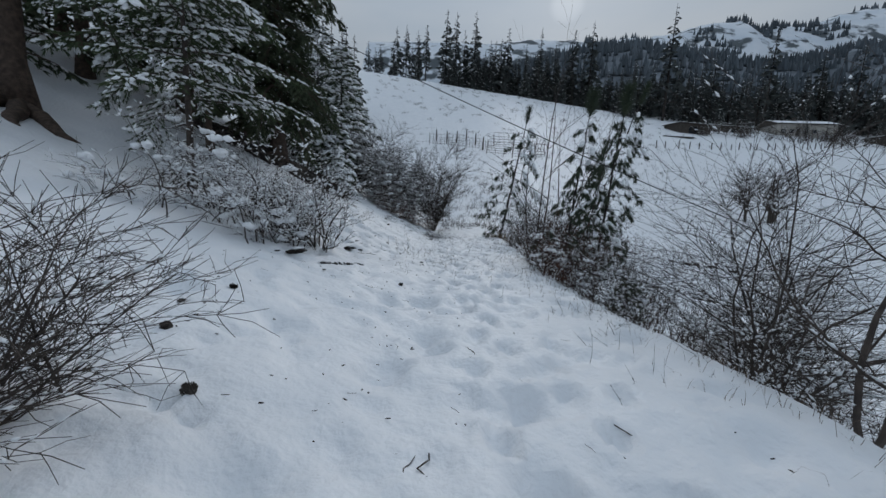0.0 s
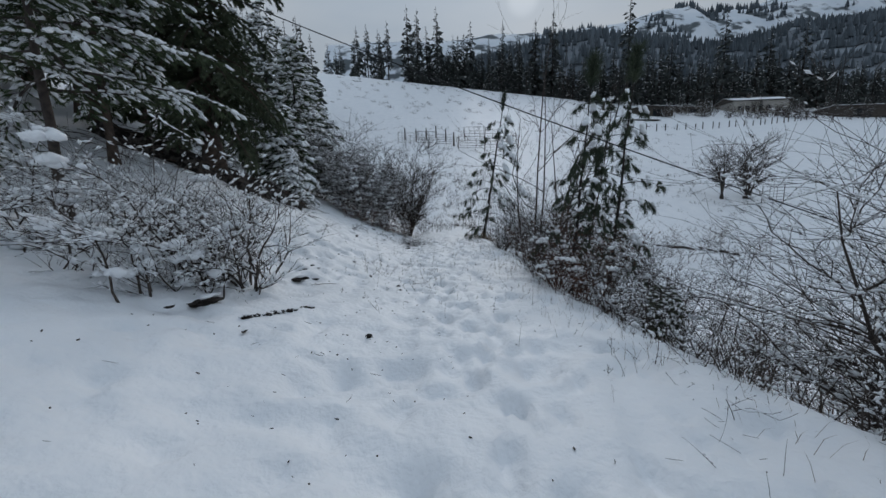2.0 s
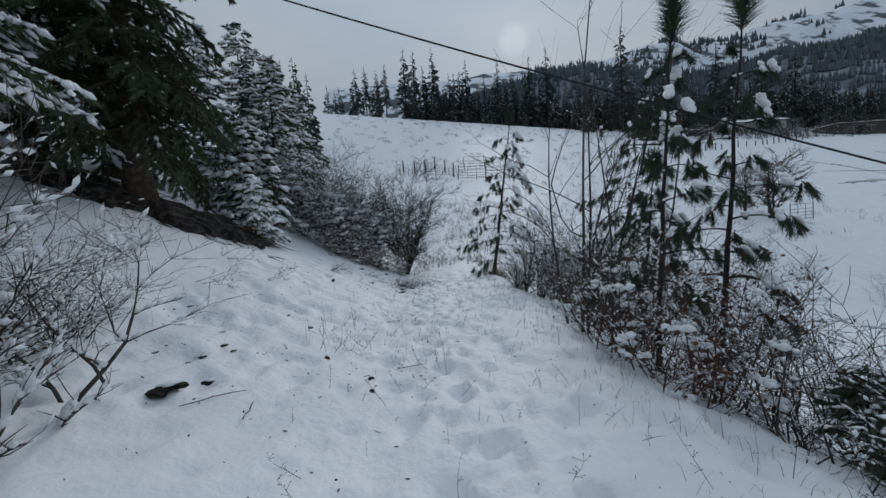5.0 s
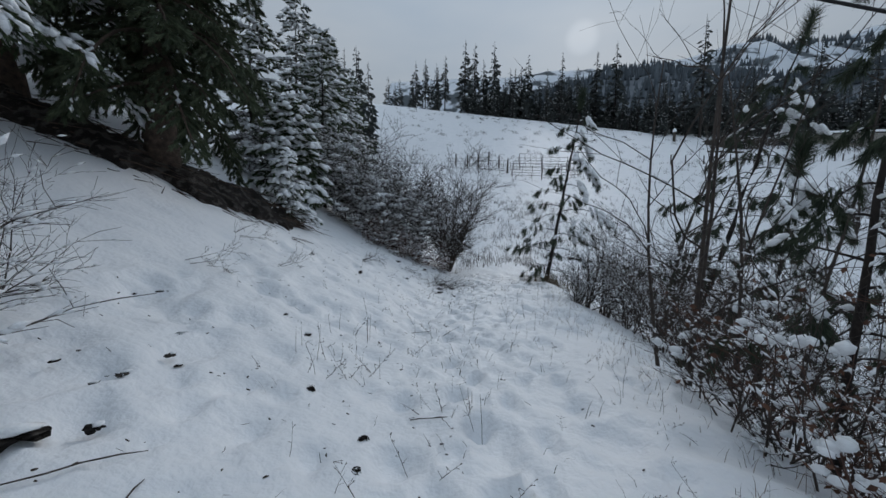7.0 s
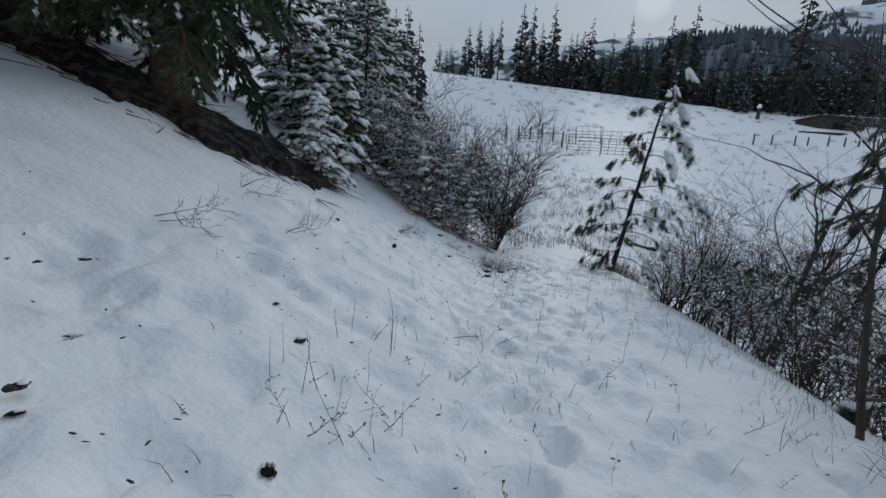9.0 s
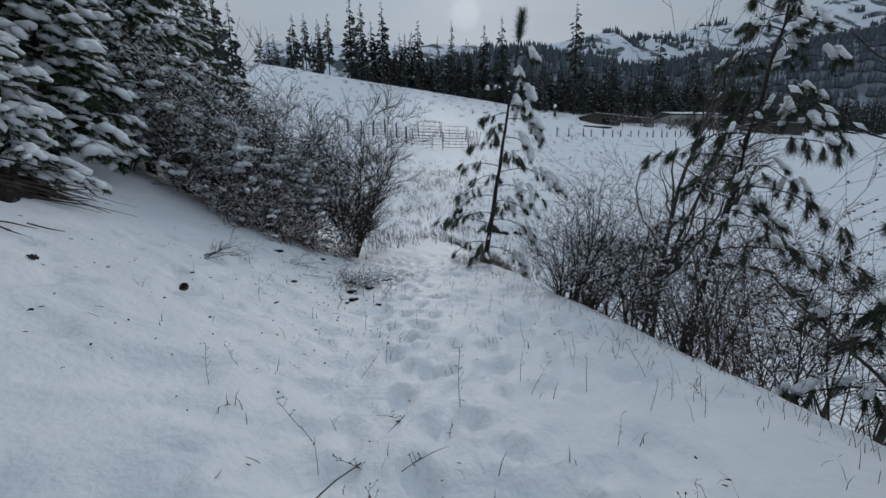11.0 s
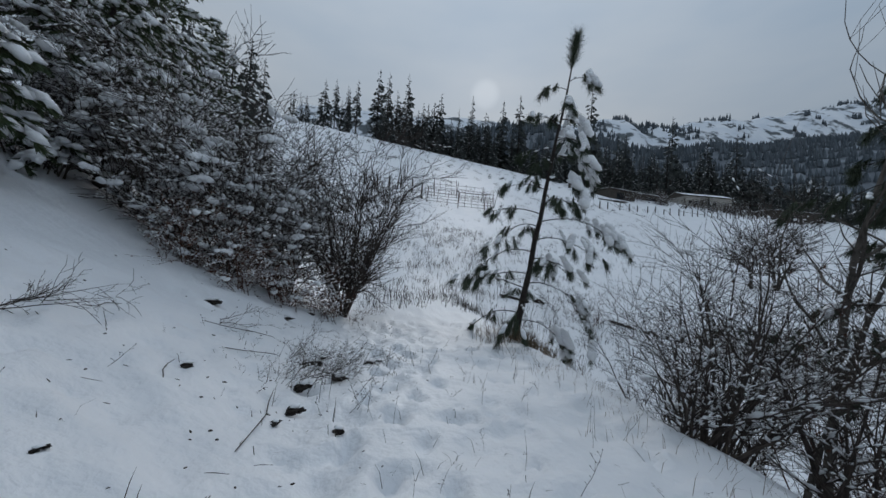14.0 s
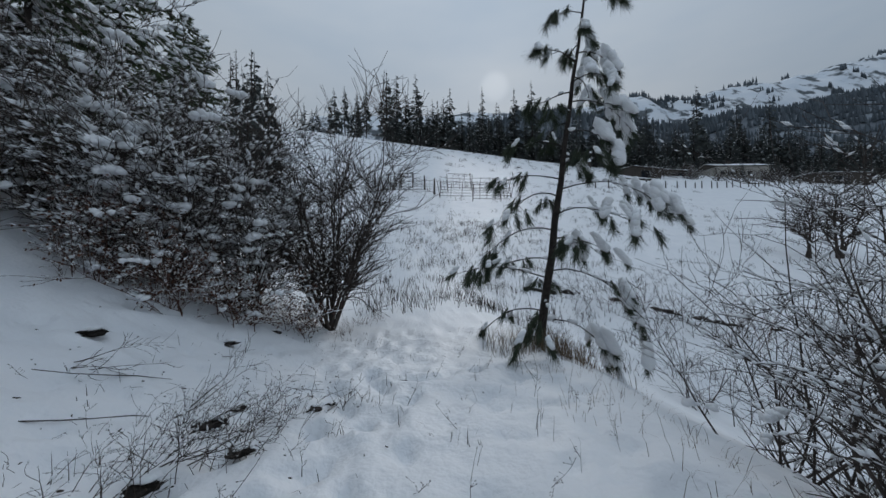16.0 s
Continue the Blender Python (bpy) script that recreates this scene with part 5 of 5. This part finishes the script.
def post(x, y, h, r, label, group, cap=0.6):
    (x, y), h, r = beyond(x, y), 1.3 * h, 1.2 * r
    ob = thing("fence_post", (x, y, hz(x, y)), label, "post", group)
    b, w = Build(), Build()
    b.tube([Vector((0, 0, -0.3)), Vector((0.03, 0, h * 0.6)), Vector((0.02, 0.02, h))], [r, r * 0.95, r * 0.85], 8)
    part("shaft", b, WOOD_GREY, ob)
    if cap:
        w.blob(Vector((0.02, 0.02, h + r * cap * 0.5)), Vector((1, 0, 0)), (r * 1.1, r * 1.1, r * cap), random.Random(int(x * 10)), True, 0.1)
        part("snow_cap", w, SNOW, ob, "round cap of snow", True)


rnd = random.Random(55)
for k in range(26):
    f = k / 25
    x, y = 27 + 52 * f + rnd.uniform(-0.4, 0.4), 56.3 + 17.5 * f * (0.7 + 0.3 * f)
    post(x, y, rnd.uniform(0.9, 1.3), 0.09, "weathered fence post on the meadow", "meadow fence posts")
for x, y, h in ((4.7, 48.0, 1.7), (3.9, 50.2, 1.6), (1.5, 50.6, 1.6), (-1.2, 51.0, 1.5), (2.8, 52.0, 1.6), (0.2, 49.7, 1.7)):
    post(x, y, h, 0.09, "dark wooden post of the old paddock", "paddock posts", 0)
post(40.8, 81.8, 2.0, 0.34, "thick post with a tall cap of snow", "meadow fence posts", 1.6)


# ---- sheds and house beyond the meadow ----
def slab(parent, name, lo, hi, material, label=""):
    b = Build()
    b.box(lo, hi)
    return part(name, b, material, parent, label)


def shed(x, y, w, d, h, turn, label):
    (x, y), w, d, h = beyond(x, y), SPREAD * w, SPREAD * d, SPREAD * h
    z = hz(x, y) - 0.4
    ob = thing("shed", (x, y, z), label, "shed", "sheds beyond the meadow", turn)
    nb = int(w / 0.3)
    for k in range(nb):
        b = Build()
        b.box((k * w / nb + 0.01, -0.03 + 0.012 * (k % 3), 0), ((k + 1) * w / nb - 0.01, 0.03 + 0.012 * (k % 3), h + 0.4))
        part("board", b, WOOD_GREY, ob)
    slab(ob, "back_wall", (0, d - 0.1, 0), (w, d, h + 0.2), WOOD_GREY)
    slab(ob, "side_wall", (0, 0.06, 0), (0.1, d - 0.1, h + 0.3), WOOD_GREY)
    slab(ob, "side_wall", (w - 0.1, 0.06, 0), (w, d - 0.1, h + 0.3), WOOD_GREY)
    # no opening cut: a dark panel over the boards draws the shade inside
    slab(ob, "door_shade", (w * 0.3, -0.05, 0.1), (w * 0.62, -0.035, h * 0.85), WINDOW, "dark panel drawn as the shade of an opening")
    r = slab(ob, "roof", (-0.4, -0.5, h + 0.4), (w + 0.4, d + 0.4, h + 0.55), WOOD_GREY)
    s = Build()
    for k in range(9):
        s.blob(Vector((w * (k + 0.5) / 9, d * 0.45, h + 0.6)), Vector((1, 0, 0)), (w / 12 + 0.3, d * 0.62, 0.16), random.Random(k), True, 0.1)
    part("snow", s, SNOW, r, "thick snow on the roof", True)


shed(46.6, 76.6, 7.6, 4.0, 1.9, 12, "low dark board shed with a snowy roof")
shed(58.5, 83.0, 9.0, 4.0, 1.3, 8, "long low dark shed under snow")
shed(93, 80, 13, 5.0, 2.2, -4, "long dark shed half hidden by brush")


def house(x, y):
    x, y = beyond(x, y)
    z = hz(x, y) - 0.6
    ob = thing("house", (x, y, z), "pale low house with snow on its roof", "house", turn=-6)
    w, d, h = 17.0, 9.0, 3.9
    b = Build()
    b.box((0, 0, 0), (w, d, h))
    part("wall", b, PLASTER, ob)
    r = Build()
    r.v += [Vector(p) for p in ((-0.6, -0.6, h), (w + 0.6, -0.6, h), (w + 0.6, d + 0.6, h), (-0.6, d + 0.6, h), (-0.6, d / 2, h + 1.7), (w + 0.6, d / 2, h + 1.7))]
    r.f += [(0, 1, 5, 4), (2, 3, 4, 5), (1, 2, 5), (3, 0, 4), (3, 2, 1, 0)]
    rf = part("roof", r, WOOD_GREY, ob)
    s = Build()
    s.v += [v + Vector((0, 0, 0.22)) for v in r.v[:2]] + [r.v[5] + Vector((0, 0, 0.22)), r.v[4] + Vector((0, 0, 0.22)), r.v[2] + Vector((0, 0, 0.22)), r.v[3] + Vector((0, 0, 0.22))]
    s.f += [(0, 1, 2, 3), (4, 5, 3, 2)]
    part("snow", s, SNOW, rf, "even snow on the roof")
    ch = Build()
    ch.box((w * 0.4, d * 0.4, h + 0.9), (w * 0.4 + 0.8, d * 0.4 + 0.8, h + 2.7))
    part("chimney", ch, WOOD_GREY, rf)
    for k, px in enumerate((1.2, 3.6, 7.6, 10.0)):
        wn_ = slab(ob, "window", (px, -0.05, 1.2), (px + 1.3, -0.01, 2.4), WINDOW)
        slab(wn_, "sill", (px - 0.1, -0.12, 1.08), (px + 1.4, -0.01, 1.18), PLASTER)
    slab(ob, "door", (5.7, -0.06, 0.5), (6.7, -0.01, 2.6), WOOD_GREY)


house(74.0, 85.5)
ob = thing("plank_stack", (*beyond(39.0, 68.6), hz(*beyond(39.0, 68.6))), "stack of dark planks lying on snow", "planks", turn=4)
for k in range(6):
    slab(ob, "plank", (0.15 * (k % 3), 0.34 * (k % 3), 0.02 + 0.14 * (k // 3)), (8.6 - 0.2 * k, 0.34 * (k % 3) + 0.3, 0.14 + 0.14 * (k // 3)), WOOD_GREY)
# brush along the yard
rnd = random.Random(66)
for k in range(44):
    q = rnd.uniform(0.66, 1.35)
    y = rnd.uniform(75, 86)
    x, y = beyond(q * y, y)
    shrub("bush", (x, y, hz(x, y)), "dark brushwood along the yard", "bush", 700 + k, rnd.uniform(2.2, 4.4), 8, 0.8, 0.06, 0.35, TWIG, 0, 0.0, 3.0, 6, sub=3, group="brushwood along the yard", base=0.9, min_r=0.022, joined=True)
for k in range(16):
    q = rnd.uniform(0.6, 1.4)
    y = rnd.uniform(84, 92)
    far_conifer(*beyond(q * y, y), rnd.choice((4, 6)), rnd.uniform(0.4, 0.8), k * 50, "small snowy conifer by the yard", "small conifers by the yard")
